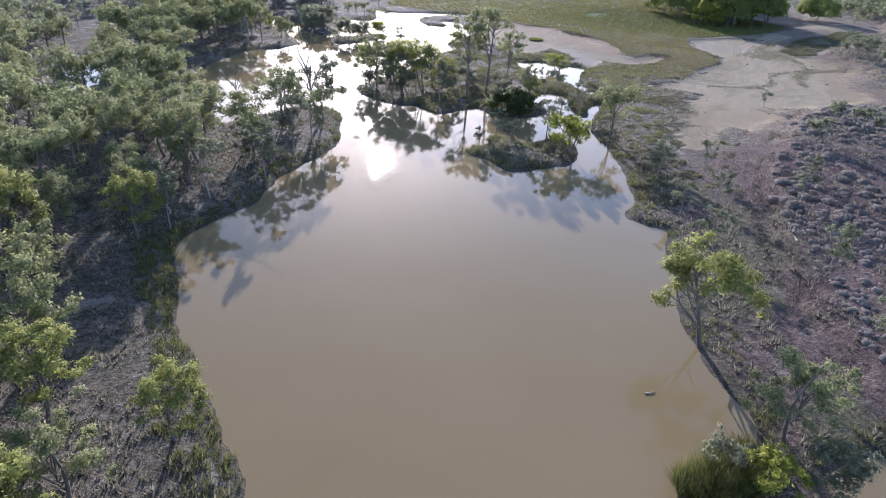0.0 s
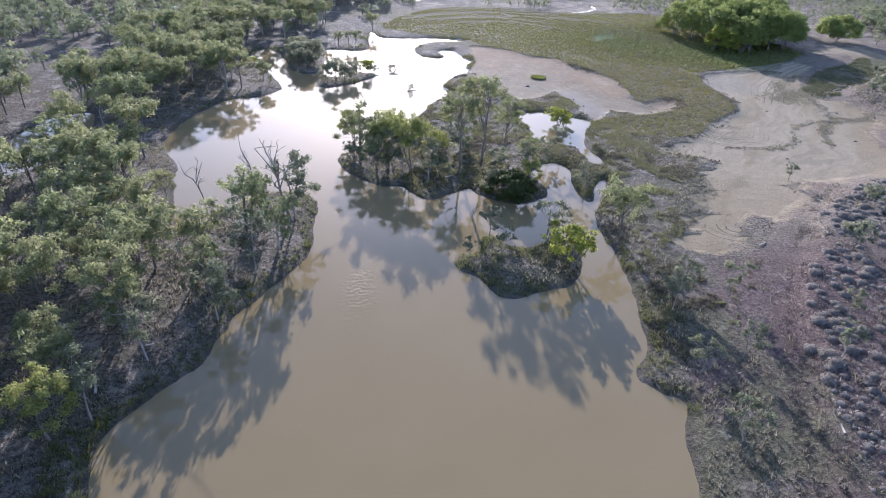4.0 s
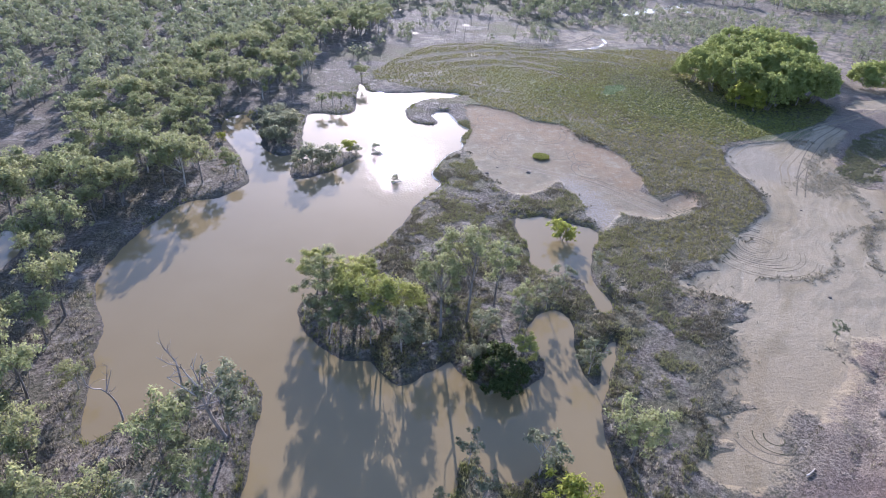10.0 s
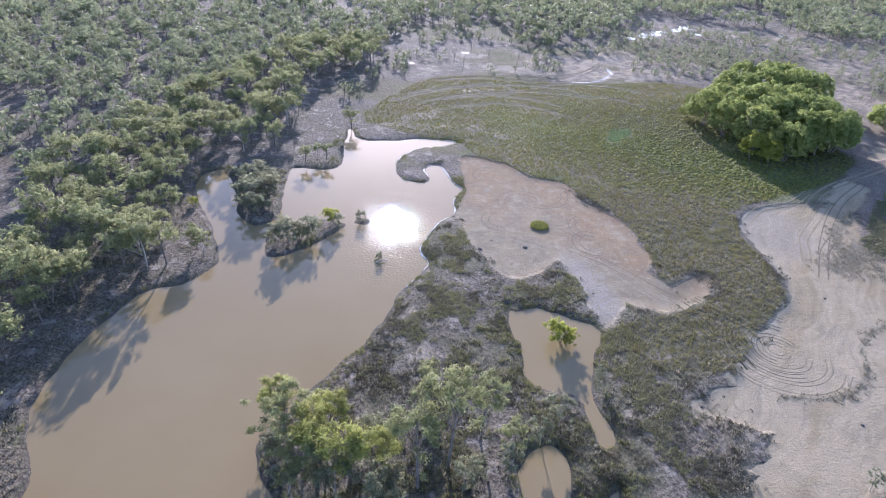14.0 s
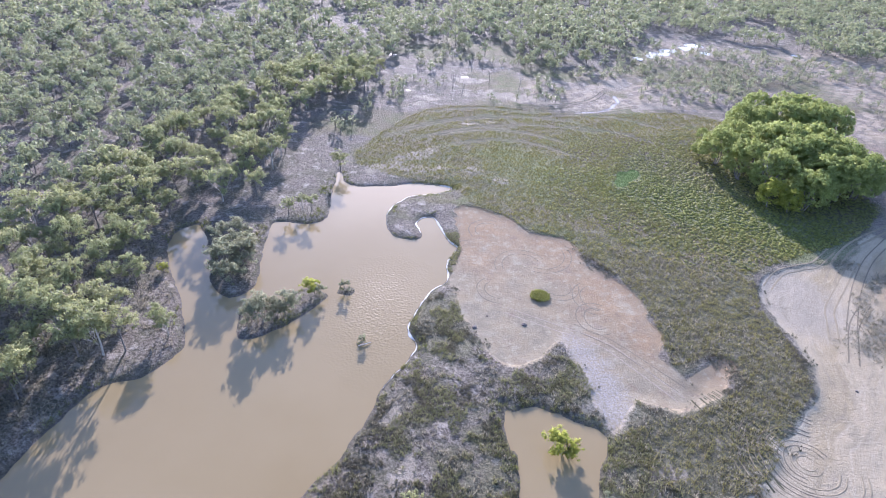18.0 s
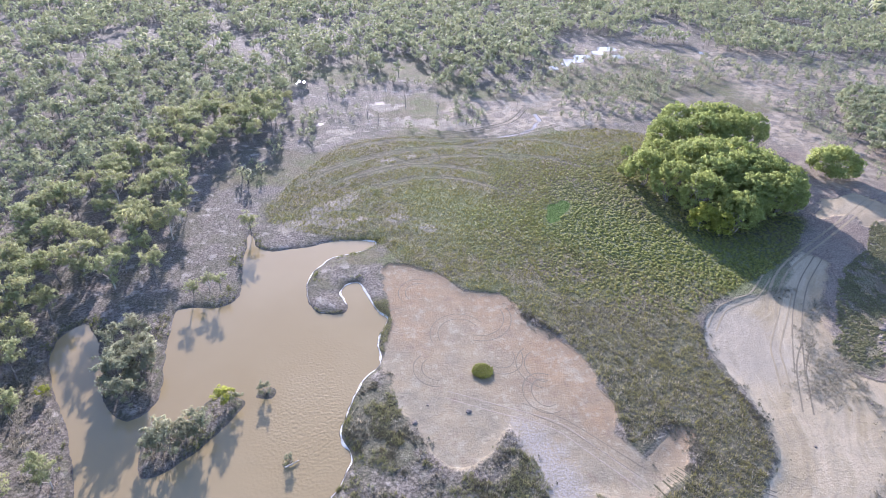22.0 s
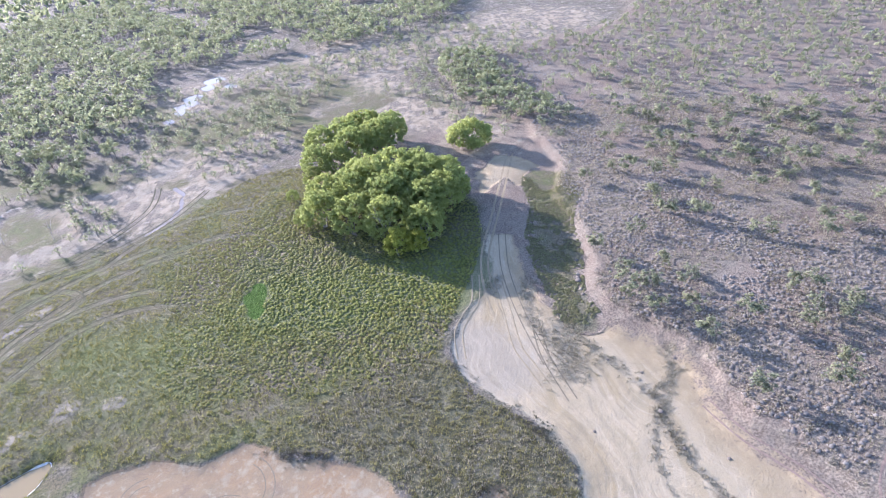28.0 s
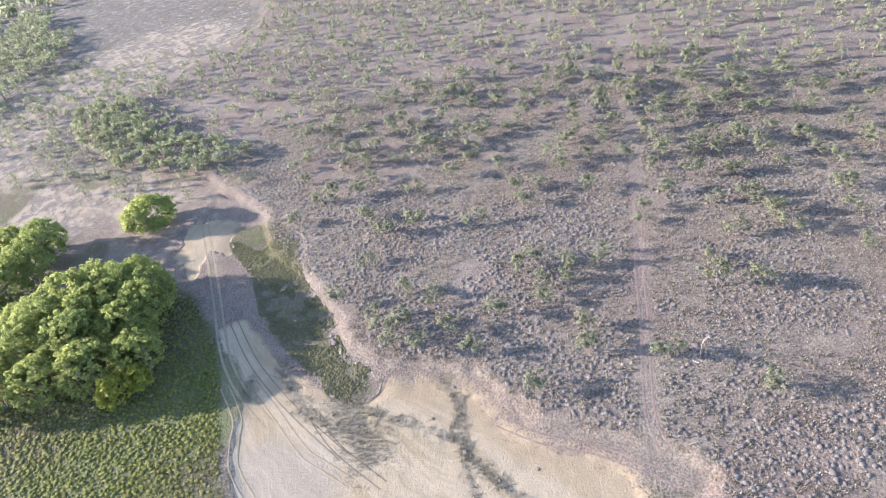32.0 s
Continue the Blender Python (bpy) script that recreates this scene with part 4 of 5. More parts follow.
class Kind:
    """One kind of plant, built once; the first use is the thing itself, the rest are copies."""

    def __init__(self, name, label, category, group, parts):
        self.spec, self.first = (name, label, category, group, parts), None

    def put(self, x, y, scale=1.0, turn=0.0, tall=1.0, sink=0.0, label=""):
        name, lab, category, group, parts = self.spec
        m = planted(None, x, y, scale, turn, tall, sink)
        if self.first is None:
            self.first = thing(name, lab, category, group)
            for pname, data in parts:
                part(pname, data, self.first)
            self.first.matrix_basis = m
            ob = self.first
        else:
            keep = self.first.scale.copy()
            self.first.scale = (1, 1, 1)
            ob = copy_thing(self.first, m)
            self.first.scale = keep
        if label:
            ob["label"] = label
        return ob


def tree_kind(name, label, group, wood, crown, bark, leaf, category="tree"):
    parts = [("trunk", mesh_of("trunk", *wood, [bark], smooth=True))]
    if crown is not None:
        parts.append(("crown", mesh_of("crown", crown[0], crown[1], [leaf], normals=crown[2])))
    return Kind(name, label, category, group, parts)


rng = np.random.default_rng(11)
GUMS = [tree_kind("gum_tree", "olive-green gum tree with grey trunk and drooping leaves", "gum trees of the woodland",
                  *gum_tree(100 + k, h=7.6, spread=2.5 + 0.25 * (k % 3), count=2500, size=0.29, clumps=17 + k, fork=0.2 + 0.03 * k, low=0.36, clump=1.05), (M_BARK, M_PALE)[k == 2], M_GUM) for k in range(5)]
FINE_GUMS = [tree_kind("gum_tree", "olive-green gum tree with grey trunk and fine hanging leaves", "gum trees of the woodland",
                       *gum_tree(150 + k, h=7.6, spread=2.7, count=6000, size=0.19, clumps=17, fork=0.25, low=0.38, clump=1.0), M_BARK, M_GUM) for k in range(3)]
BANK_GUMS = [tree_kind("bank_gum_tree", "gum tree with pale limbs and fine leaves on the bank", "gum trees on the banks",
                       *gum_tree(200 + k, h=7.5, spread=2.6, count=6500, size=0.2, clumps=15, fork=0.25, lean=((-1.8, 0.2), (0.5, 0.3), (0.9, -0.2))[k], low=0.38, fine=1), M_BARK, (M_YELLOW, M_GUM, M_YELLOW)[k]) for k in range(3)]
TALL_GUMS = [tree_kind("tall_gum_tree", "tall forked gum tree with an open olive crown", "tall gums on the wooded point",
                       *gum_tree(300 + k, h=12.5, spread=3.2, count=5200, size=0.22, clumps=20, fork=0.42, girth=0.2, clump=0.95, low=0.5, stems=1, fine=1), M_BARK, M_GUM) for k in range(2)]
SPARSE = [tree_kind("thin_gum_tree", "half-bare young gum with sparse yellow-green leaves", "thin gums by the water",
                    *gum_tree(400 + k, h=6, spread=1.9, count=1700, size=0.22, clumps=10, fork=0.3, clump=0.7, girth=0.09, low=0.45, lean=(0.5, 0.2)), M_DEAD, M_SCRUBLEAF) for k in range(3)]
YELLOW_GUM = tree_kind("yellow_green_gum", "gum tree with a bright yellow-green crown on dark stems", "yellow-green gums on the point",
                       *gum_tree(450, h=7.5, spread=2.9, count=5200, size=0.22, clumps=18, fork=0.4, clump=1.05, girth=0.11, low=0.55, stems=2, fine=1), M_BARK, M_YELLOW)
LIME = tree_kind("lime_bush", "bright lime-green leafy bush on the shore", "lime-green bushes",
                 *gum_tree(501, h=3.6, spread=1.7, count=2600, size=0.24, clumps=14, fork=0.15, clump=0.75, low=0.25, girth=0.07, stems=2), M_BARK, M_LIME, "bush")
LIME_TREE = tree_kind("young_green_tree", "bright yellow-green young tree leaning out of the thicket", "bright green thicket",
                      joined([limb(np.random.default_rng(91), (0, 0, -0.3), (0.2, 0.2, 2.5), 0.12, 0.05)[1]]), round_crown(830, 2.0, 5.2, 2600, 0.28, 60, 0.6), M_BARK, M_LIME)
GREYS = [tree_kind("grey_shrub", "grey-green rounded shrub standing by the water", "grey-green shrubs",
                   *gum_tree(600 + k, h=4.2, spread=2.0, count=2400, size=0.28, clumps=16, fork=0.12, clump=0.95, low=0.2, girth=0.08, stems=2), M_BARK, M_GREY, "shrub") for k in range(2)]
DARK = tree_kind("dense_bush", "dense dark green bush overhanging the pond", "",
                 joined([limb(np.random.default_rng(7), (0, 0, -0.3), (0.4, 0.2, 2.5), 0.16, 0.08)[1]]), round_crown(701, 3.7, 3.6, 6500, 0.26, 60, 0.7), M_BARK,
                 leaf_material("dark_bush_leaves", (0.045, 0.062, 0.02), (0.10, 0.125, 0.045)), "bush")
THICKET = [tree_kind("thicket_tree", "dense bright green tree crowding into a thicket", "bright green thicket",
                     joined([limb(np.random.default_rng(80 + k), (j * 0.5 - 0.5, 0, -0.3), (j - 1, 0.6 * j, 5.0), 0.2, 0.08)[1] for j in range(3)]),
                     round_crown(800 + k, 5.6, 11.6, 12000, 0.3, 330, 0.6), M_BARK, M_THICKET) for k in range(3)]
THICKET_SHRUB = tree_kind("round_green_shrub", "isolated round bright green shrub beside the clearing", "",
                          joined([limb(np.random.default_rng(90), (0, 0, -0.3), (0.3, 0.3, 2), 0.12, 0.06)[1]]), round_crown(820, 4.6, 6.0, 9500, 0.34, 150, 1.0), M_BARK, M_THICKET, "shrub")
SCRUBS = [tree_kind("scrub_tree", "small olive scrub tree with a pale crooked trunk", "scattered scrub trees",
                    *gum_tree(900 + k, h=4.2, spread=2.0 + 0.3 * k, count=750, size=0.38, clumps=11, fork=0.25, clump=0.9, girth=0.09, low=0.45, lean=(0.4 * (k - 1.5), 0.2)), M_BARK, M_SCRUBLEAF) for k in range(4)]
DEADS = [tree_kind("dead_tree", "leafless dead tree with thin grey branches", "dead trees on the banks",
                   bare_tree(950 + k, 6.0, 4 + k, 1.8, 0.12, (0.9 - 0.8 * k, 0.1)), None, M_DEAD, None) for k in range(3)]
SALT_DATA = []
for k in range(3):
    dome = bush_dome(40 + k, 230, 0.24)
    SALT_DATA.append(mesh_of("saltbush", dome[0], dome[1], [M_SALT], normals=dome[2]))

# ---- trees that stand out, space by space ----
BANK_GUMS[0].put(20.0, 33.6, 1.12, 0.1, label="gum tree with pale limbs leaning out over brown water")
BANK_GUMS[1].put(21.3, 24.6, 0.78, 1.2)
BANK_GUMS[2].put(-13.0, 23.2, 0.66, 0.2, label="young yellow-green gum with dark trunk on the bank")
for k, (x, y, s) in enumerate([(-23.4, 28.2, 0.95), (-19.6, 23.2, 0.85), (-16.4, 19.2, 0.7), (-31.8, 40.6, 1.0), (-26.5, 34, 0.9), (-21.5, 17.5, 0.8), (-28, 24.5, 1.0), (-17, 15.2, 0.8), (-33, 31, 1.05), (-24.5, 45.5, 0.8)]):
    BANK_GUMS[1 + k % 2].put(x, y, s, 2.1 * k)
for k, (x, y, s) in enumerate([(26.3, 55.2, 0.62), (30.9, 57.3, 0.7), (29.2, 67.4, 0.72), (26.9, 64.5, 0.75), (33.4, 41.6, 0.8), (39, 56.3, 0.6), (26.0, 83, 0.0), (23.7, 92.2, 0.85),
                               (10.3, 74.6, 0.6), (16.0, 77.6, 1.05), (6.6, 73.4, 0.45), (9.2, 78.6, 0.7), (29.5, 115.8, 0.45), (27.2, 66.7, 0.6), (34, 67.6, 0.72), (22.9, 107, 0.85), (-20, 62, 0.6), (26.6, 47.5, 0.7), (31, 30.5, 0.75), (43.6, 63, 0.55), (57, 100, 0.5), (63, 71, 0.75), (50, 57, 0.7)]):
    if s:
        SPARSE[k % 3].put(x, y, s, 1.7 * k)
GUMS[1].put(25.3, 79.5, 0.98, 0.4, label="bushy young gum tree at the foot of the bank")
for k, (x, y, s) in enumerate([(6.2, 97.4, 1.02), (9.5, 100.4, 1.1), (13.2, 104.2, 0.8)]):
    TALL_GUMS[k % 2].put(x, y, s, 1.3 * k)
for k, (x, y, s) in enumerate([(-39.4, 92.8, 0.88), (-19.2, 76.6, 1.0), (-14.8, 73.6, 0.85), (-21.5, 70, 0.9), (-19.6, 64.2, 0.75), (-24.6, 57.5, 0.8), (-26.5, 51, 0.7), (-32.4, 86.2, 0.5),
                               (-52.6, 124.6, 1.25), (-47.6, 112.5, 1.0), (-48, 121, 0.9), (-17.3, 204.7, 0.72), (-32.6, 141, 0.55), (-34.3, 142.2, 0.6), (-24.2, 181.2, 0.5), (-19.7, 183.2, 0.5), (7, 112, 0.55), (-21.8, 183.5, 0.45)]):
    GUMS[k % 5].put(x, y, s, 2.3 * k)
for k, (x, y, s) in enumerate([(-9.0, 102.2, 1.1), (-10.6, 105.2, 0.85), (-6.2, 97.4, 0.9), (-4.6, 103.6, 0.85), (17, 103, 0.62), (15.8, 92.8, 0.6)]):
    BANK_GUMS[1 + k % 2].put(x, y, s, 2.3 * k)
for k, (x, y, s) in enumerate([(-4.2, 99.0, 1.05), (-1.0, 98.4, 1.15), (1.6, 99.4, 0.8)]):
    YELLOW_GUM.put(x, y, s, 1.7 * k)
for k, (x, y, s) in enumerate([(-2.2, 95.4, 1.15), (1.6, 94.2, 1.1), (-7.4, 96.0, 0.8), (4.2, 104.5, 0.9), (16.2, 99.5, 0.8), (11.4, 97.4, 0.75), (20.3, 104.4, 0.7)]):
    SPARSE[k % 3].put(x, y, s, 1.1 * k)
LIME.put(18.0, 72.0, 1.4, 0.3)
LIME.put(25.3, 123.7, 1.05, 1.3, label="lime-green bush crowding a tiny islet")
LIME.put(-13.3, 154.2, 0.85, 2.0)
LIME.put(26.4, 123.3, 0.7, 4.0)
LIME.put(18.6, 20.6, 0.75, 0.9)
LIME.put(-40.6, 158.0, 0.5, 0.9)
for k, (x, y, s) in enumerate([(-19.6, 145.6, 1.05), (-21.4, 145.6, 0.8), (-16.6, 149.4, 0.85), (-17.8, 147.6, 0.75), (-27.6, 155.6, 1.0), (-30.2, 159.8, 1.1), (-28.0, 161.8, 1.15), (-29.0, 166, 1.0), (-31.6, 164, 1.0), (-33.6, 168.4, 0.95),
                               (-31, 170.5, 0.9), (-27.5, 158.6, 0.75), (21.4, 21.4, 0.7), (16.6, 22.4, 0.5), (-12, 154.0, 0.5), (-8.0, 156.0, 0.42), (-3.2, 142.5, 0.3), (10.4, 92.4, 0.7), (-4.5, 98, 0.7), (3.4, 96.6, 0.75), (-9.6, 99.6, 0.7), (12.2, 98.6, 0.65), (0.4, 103.5, 0.8), (6.2, 105.2, 0.7), (-6.2, 107.5, 0.6), (-18.0, 77.6, 0.55), (-20.4, 66.5, 0.5)]):
    GREYS[k % 2].put(x, y, s, 1.9 * k)
DARK.put(12.9, 90.6, 1.0, 0.5, sink=0.1)
DEADS[0].put(-25.8, 82.2, 1.1, 3.4)
DEADS[1].put(-20.9, 85.4, 1.15, 0.7)
for k, (x, y, s) in enumerate([(-16.0, 68.4, 1.25), (-17.4, 60.4, 1.1), (-21.2, 54.2, 1.1), (-22.6, 47.6, 1.0), (-18.8, 81.6, 0.9)]):
    SPARSE[k % 3].put(x, y, s, 1.9 * k)
DEADS[2].put(-14.8, 80.6, 1.75, 1.0, label="old half-dead tree with bare upper branches")
SPARSE[1].put(-14.6, 80.9, 1.5, 2.0)
for k, (x, y, s) in enumerate([(32, 278.5, 0.8), (22, 287, 0.8), (9, 277, 0.9), (-4, 292, 0.8), (16, 300, 0.8), (44, 293, 0.7), (2, 284, 0.7), (103, 96, 0.8), (16.2, 78.2, 0.5), (38, 66, 0.45), (34, 61, 0.4), (35, 36, 0.6), (12, 268, 0.7), (62, 289, 0.7)]):
    DEADS[k % 3].put(x, y, s, 1.1 * k)
for k, (x, y, s) in enumerate([(81, 223, 0.85), (84, 214, 0.9), (88, 205.5, 0.95), (92.5, 198, 0.82), (97, 201.5, 0.72), (98.5, 204, 0.95), (104, 204, 0.95), (109, 206, 0.9), (113, 211, 0.85), (108, 213, 1.0), (101, 213, 1.08), (94, 213, 1.05),
                               (97, 222, 1.1), (104, 221, 1.1), (110, 219, 0.95), (91, 223, 1.0), (87, 230, 0.85), (98, 229, 0.9), (97.5, 249, 0.8), (101, 244.5, 0.85), (108, 245, 1.0), (114.5, 244, 1.0), (121, 246, 0.95), (126.5, 249.5, 0.85),
                               (112, 254, 1.0), (119, 256, 0.95), (124, 258, 0.8), (105, 257, 0.9), (93, 245, 0.5), (84, 242, 0.3), (78.5, 228.5, 0.4)]):
    THICKET[k % 3].put(x, y, s * 1.07, 1.7 * k, 1.08, sink=0.1)
LIME_TREE.put(84.8, 198.6, 1.5, 0.6, label="bright yellow-green young tree before the thicket")
LIME_TREE.put(88.5, 196.2, 1.25, 2.1)
DEADS[1].put(85.2, 204.5, 1.5, 0.4, label="grey leafless tree standing in the green thicket")
THICKET_SHRUB.put(138, 226.5, 1.45, 0, sink=0.1)

# ---- woodland ----


def jittered(x0, x1, y0, y1, gap, seed):
    r = np.random.default_rng(seed)
    gx_, gy_ = np.meshgrid(np.arange(x0, x1, gap), np.arange(y0, y1, gap))
    p = np.stack([gx_.ravel(), gy_.ravel()], 1) + r.uniform(-0.45, 0.45, (gx_.size, 2)) * gap
    return p, r


wood, r = jittered(-330, 330, -40, 620, 5.0, 21)
inside = signed(wood[:, 0], wood[:, 1], forest_o, 12)
open_glade = fbm(wood[:, 0], wood[:, 1], 26, 3, 91)
keep = (inside < 0.5) & (open_glade > -0.55) & (shore(wood[:, 0], wood[:, 1]) > 1.5) & (r.random(len(wood)) < 0.8) & (wood[:, 0] > -0.95 * wood[:, 1] - 70)
stands = np.array([(-13, 23.2), (-23.4, 28.2), (-52.6, 124.6), (-47.6, 112.5), (-31.8, 40.6), (-39.4, 92.8), (-48, 121)])
keep &= np.min(np.hypot(wood[:, None, 0] - stands[None, :, 0], wood[:, None, 1] - stands[None, :, 1]), 1) > 3.2
wood = wood[keep]
line = np.array([(-24, 20), (-30, 60), (-40, 95), (-45, 140), (-42, 185), (-30, 215), (-22, 260)], float)
order = np.argsort(seg_distance(wood[:, 0], wood[:, 1], line, False)[0])
for k, n in enumerate(order[:285]):
    x, y = wood[n]
    (FINE_GUMS[k % 3] if math.hypot(x, y - 15) < 58 else GUMS[k % 5]).put(x, y, float(r.uniform(0.72, 1.12)), float(r.random() * 6.28), float(r.uniform(0.9, 1.12)))
rest = wood[order[285:]]
mid_range = np.hypot(rest[:, 0] + 10, rest[:, 1] - 170) < 190


def mass_tree(seed, leaf_n, size, h=8.0, spread=2.7, sides=3):
    g = np.random.default_rng(seed)
    n = 14
    a, rr = g.random(n) * 6.283, np.sqrt(g.random(n)) * spread * 0.8
    c = np.stack([np.cos(a) * rr, np.sin(a) * rr, h * (0.86 - 0.09 * (rr / spread) ** 2 * 3 - 0.42 * g.random(n))], 1)
    lv, lf, ln = leaves(g, c, leaf_n, g.uniform(0.75, 1.25, n), size, slim=0.7, rough=0.16, lay=0.85)
    tv, tf = tube([(0, 0, -0.3), (0.15, 0.1, h * 0.45), (0.4, 0.2, h * 0.8)], [0.15, 0.1, 0.04], sides)
    v, f = joined([(lv, lf), (tv, tf)])
    bark_n = tv * (1, 1, 0) + (0.01, 0, 0)
    return (v, f, np.vstack([ln, bark_n / np.linalg.norm(bark_n, axis=1)[:, None]])), np.r_[np.zeros(len(lf)), np.ones(len(tf))]


def on_ground(p):
    return np.column_stack([p, ground_z(p[:, 0], p[:, 1])])


def mass(name, label, category, pts, templates, mats, lo, hi, seed):
    """Many trees of a few shapes as one mesh."""
    g = np.random.default_rng(seed)
    which = g.integers(0, len(templates), len(pts))
    co, tri, mi, tone, nrm, n = [], [], [], [], [], 0
    for k, ((tv, tf, tn), slots) in enumerate(templates):
        at = on_ground(pts[which == k])
        m = len(at)
        ang, sc = g.random(m) * 6.283, g.uniform(lo, hi, m)
        c, s = np.cos(ang)[:, None], np.sin(ang)[:, None]
        spin = lambda v: np.stack([v[None, :, 0] * c - v[None, :, 1] * s, v[None, :, 0] * s + v[None, :, 1] * c, np.repeat(v[None, :, 2], m, 0)], -1)  # noqa: E731
        co.append((spin(tv) * sc[:, None, None] + at[:, None]).reshape(-1, 3))
        nrm.append(spin(tn).reshape(-1, 3))
        tri.append((tf[None] + (np.arange(m) * len(tv))[:, None, None]).reshape(-1, 3) + n)
        mi.append(np.tile(slots, m))
        tone.append(np.repeat(g.random(m), len(tv)))
        n += m * len(tv)
    ob = new(name, mesh_of(name, np.vstack(co), np.vstack(tri), mats, slots=np.concatenate(mi), floats={"tone": np.concatenate(tone)}, normals=np.vstack(nrm)))
    return tagged(ob, label, category, kind="stuff")


mass("gum_woodland", "dense olive-green gum woodland on dry ground", "woodland", rest[mid_range], [mass_tree(31 + k, 300, 0.5, 7.6, 2.7) for k in range(4)], [M_GUM_FAR, M_BARK], 0.72, 1.18, 5)
mass("distant_gum_woodland", "distant olive-green gum woodland", "woodland", rest[~mid_range], [mass_tree(41 + k, 84, 0.88, 7.6, 2.8) for k in range(4)], [M_GUM_FAR, M_BARK], 0.72, 1.22, 6)
beyond, r = jittered(-800, 800, 300, 1300, 14, 22)
beyond = beyond[(signed(beyond[:, 0], beyond[:, 1], forest_o, 12) < 0) & ((np.abs(beyond[:, 0]) > 330) | (beyond[:, 1] > 620))]
mass("far_gum_woodland", "far gum woodland reaching to the horizon", "woodland", beyond, [mass_tree(51 + k, 14, 3.4, 8, 4.4) for k in range(2)], [M_GUM_FAR, M_BARK], 0.8, 1.3, 7)

# ---- scattered trees of the scrubland and the wash ----
for k, (x, y, s) in enumerate([(139.7, 165.5, 0.9), (133.4, 159.4, 0.9), (170, 158, 1.1), (137.8, 140, 0.9), (123, 127.6, 0.9), (110.3, 131.2, 1.0), (105.4, 139.2, 0.9), (103.1, 152, 1.05), (105.5, 148.2, 1.0), (94.1, 122.4, 0.9), (150.9, 115, 0.9),
                               (127, 112.4, 0.95), (123.4, 119, 0.9), (137.2, 184, 0.8), (176.4, 196.6, 1.1), (103, 101, 0.9), (97.3, 87.3, 0.9), (100.4, 134, 0.9), (111.4, 164.4, 0.9), (136.8, 76, 1.0), (142.4, 78, 1.0), (108, 155, 0.8), (101, 144.5, 0.9), (113, 144, 0.8), (116, 150, 0.8)]):
    SCRUBS[k % 4].put(x, y, s, 1.3 * k)
bush_pts, r = jittered(34, 560, -120, 470, 5.7, 23)
sd_scrub = signed(bush_pts[:, 0], bush_pts[:, 1], scrub_o, 40)
thick = np.clip(0.06 + 0.0068 * (bush_pts[:, 0] - 112), 0.04, 0.95) + 0.25 * fbm(bush_pts[:, 0], bush_pts[:, 1], 28, 3, 33)
keep = (sd_scrub < -3) & (r.random(len(bush_pts)) < thick)
bush_pts = bush_pts[keep]
order = np.argsort(np.hypot(bush_pts[:, 0] - 100, bush_pts[:, 1] - 115))
for k, n in enumerate(order[:240]):
    SCRUBS[k % 4].put(*bush_pts[n], float(r.uniform(0.7, 1.1)), float(r.random() * 6.28), float(r.uniform(0.85, 1.1)))
mass("scattered_scrub", "scattered small olive trees over the scrubland", "scrub", bush_pts[order[240:]], [mass_tree(61 + k, 50, 0.75, 4.2, 2.1) for k in range(3)], [M_SCRUBLEAF_FAR, M_BARK], 0.65, 1.05, 8)
grove, r = jittered(160, 225, 220, 300, 4.6, 24)
grove = grove[seg_distance(grove[:, 0], grove[:, 1], np.array([(170, 228), (175, 252), (186, 272), (202, 290)], float), False)[0] < 11]
mass("scrub_grove", "denser grove of olive trees beside the wash", "woodland", grove, [mass_tree(66 + k, 200, 0.62, 6, 2.5) for k in range(2)], [M_GUM_FAR, M_BARK], 0.8, 1.1, 9)
thin, r = jittered(-30, 260, 225, 420, 4.4, 25)
wet = pool_depth(thin[:, 0], thin[:, 1])
keep = (signed(thin[:, 0], thin[:, 1], forest_o, 12) > 1) & (signed(thin[:, 0], thin[:, 1], meadow_o, 12) > 5) & (signed(thin[:, 0], thin[:, 1], scrub_o) > 0) & (wet < 0.1) & (r.random(len(thin)) < 0.75) & (fbm(thin[:, 0], thin[:, 1], 30, 3, 35) > -0.25) & (np.hypot(thin[:, 0] - 110, thin[:, 1] - 240) > 38)
mass("wash_scrub", "thin grey shrubs strewn over the pale wash", "scrub", thin[keep], [mass_tree(71 + k, 60, 0.6, 4, 1.6) for k in range(2)], [M_SCRUBLEAF_FAR, M_BARK], 0.6, 1.1, 10)

# ---- saltbush ----
salt, r = jittered(30, 250, -40, 320, 1.0, 26)
salt += r.normal(size=salt.shape) * 0.3
sx, sy = salt[:, 0], salt[:, 1]
patchy = fbm(sx, sy, 13, 4, 41) + 0.35 * step(14, 3, np.abs(signed(sx, sy, scrub_o, 40) + 8)) - 0.0035 * np.maximum(sx - 120, 0)
keep = (signed(sx, sy, scrub_o, 40) < -1.2) & (patchy > -0.3 - 0.5 * ((sx < 66) & (sy < 90))) & (r.random(len(salt)) < 0.48 + 0.45 * step(-0.1, 0.5, patchy)) & (np.abs(sy - 104.5) > 2.2 - 3 * (sx < 84))
for bx, by, br in ((121, 143, 6), (113.5, 140, 3), (177, 217, 6), (155, 210, 6), (146, 129, 3.5), (155, 91, 4), (107, 117, 2.5), (47, 65, 4), (58, 78, 4)):
    keep &= np.hypot(sx - bx, sy - by) > br * (1 + 0.4 * fbm(sx, sy, 4, 2, 43))
salt = salt[keep]
near_order = np.argsort(np.minimum(np.hypot(salt[:, 0] - 42, salt[:, 1] - 58), np.hypot(salt[:, 0] - 92, salt[:, 1] - 98)))
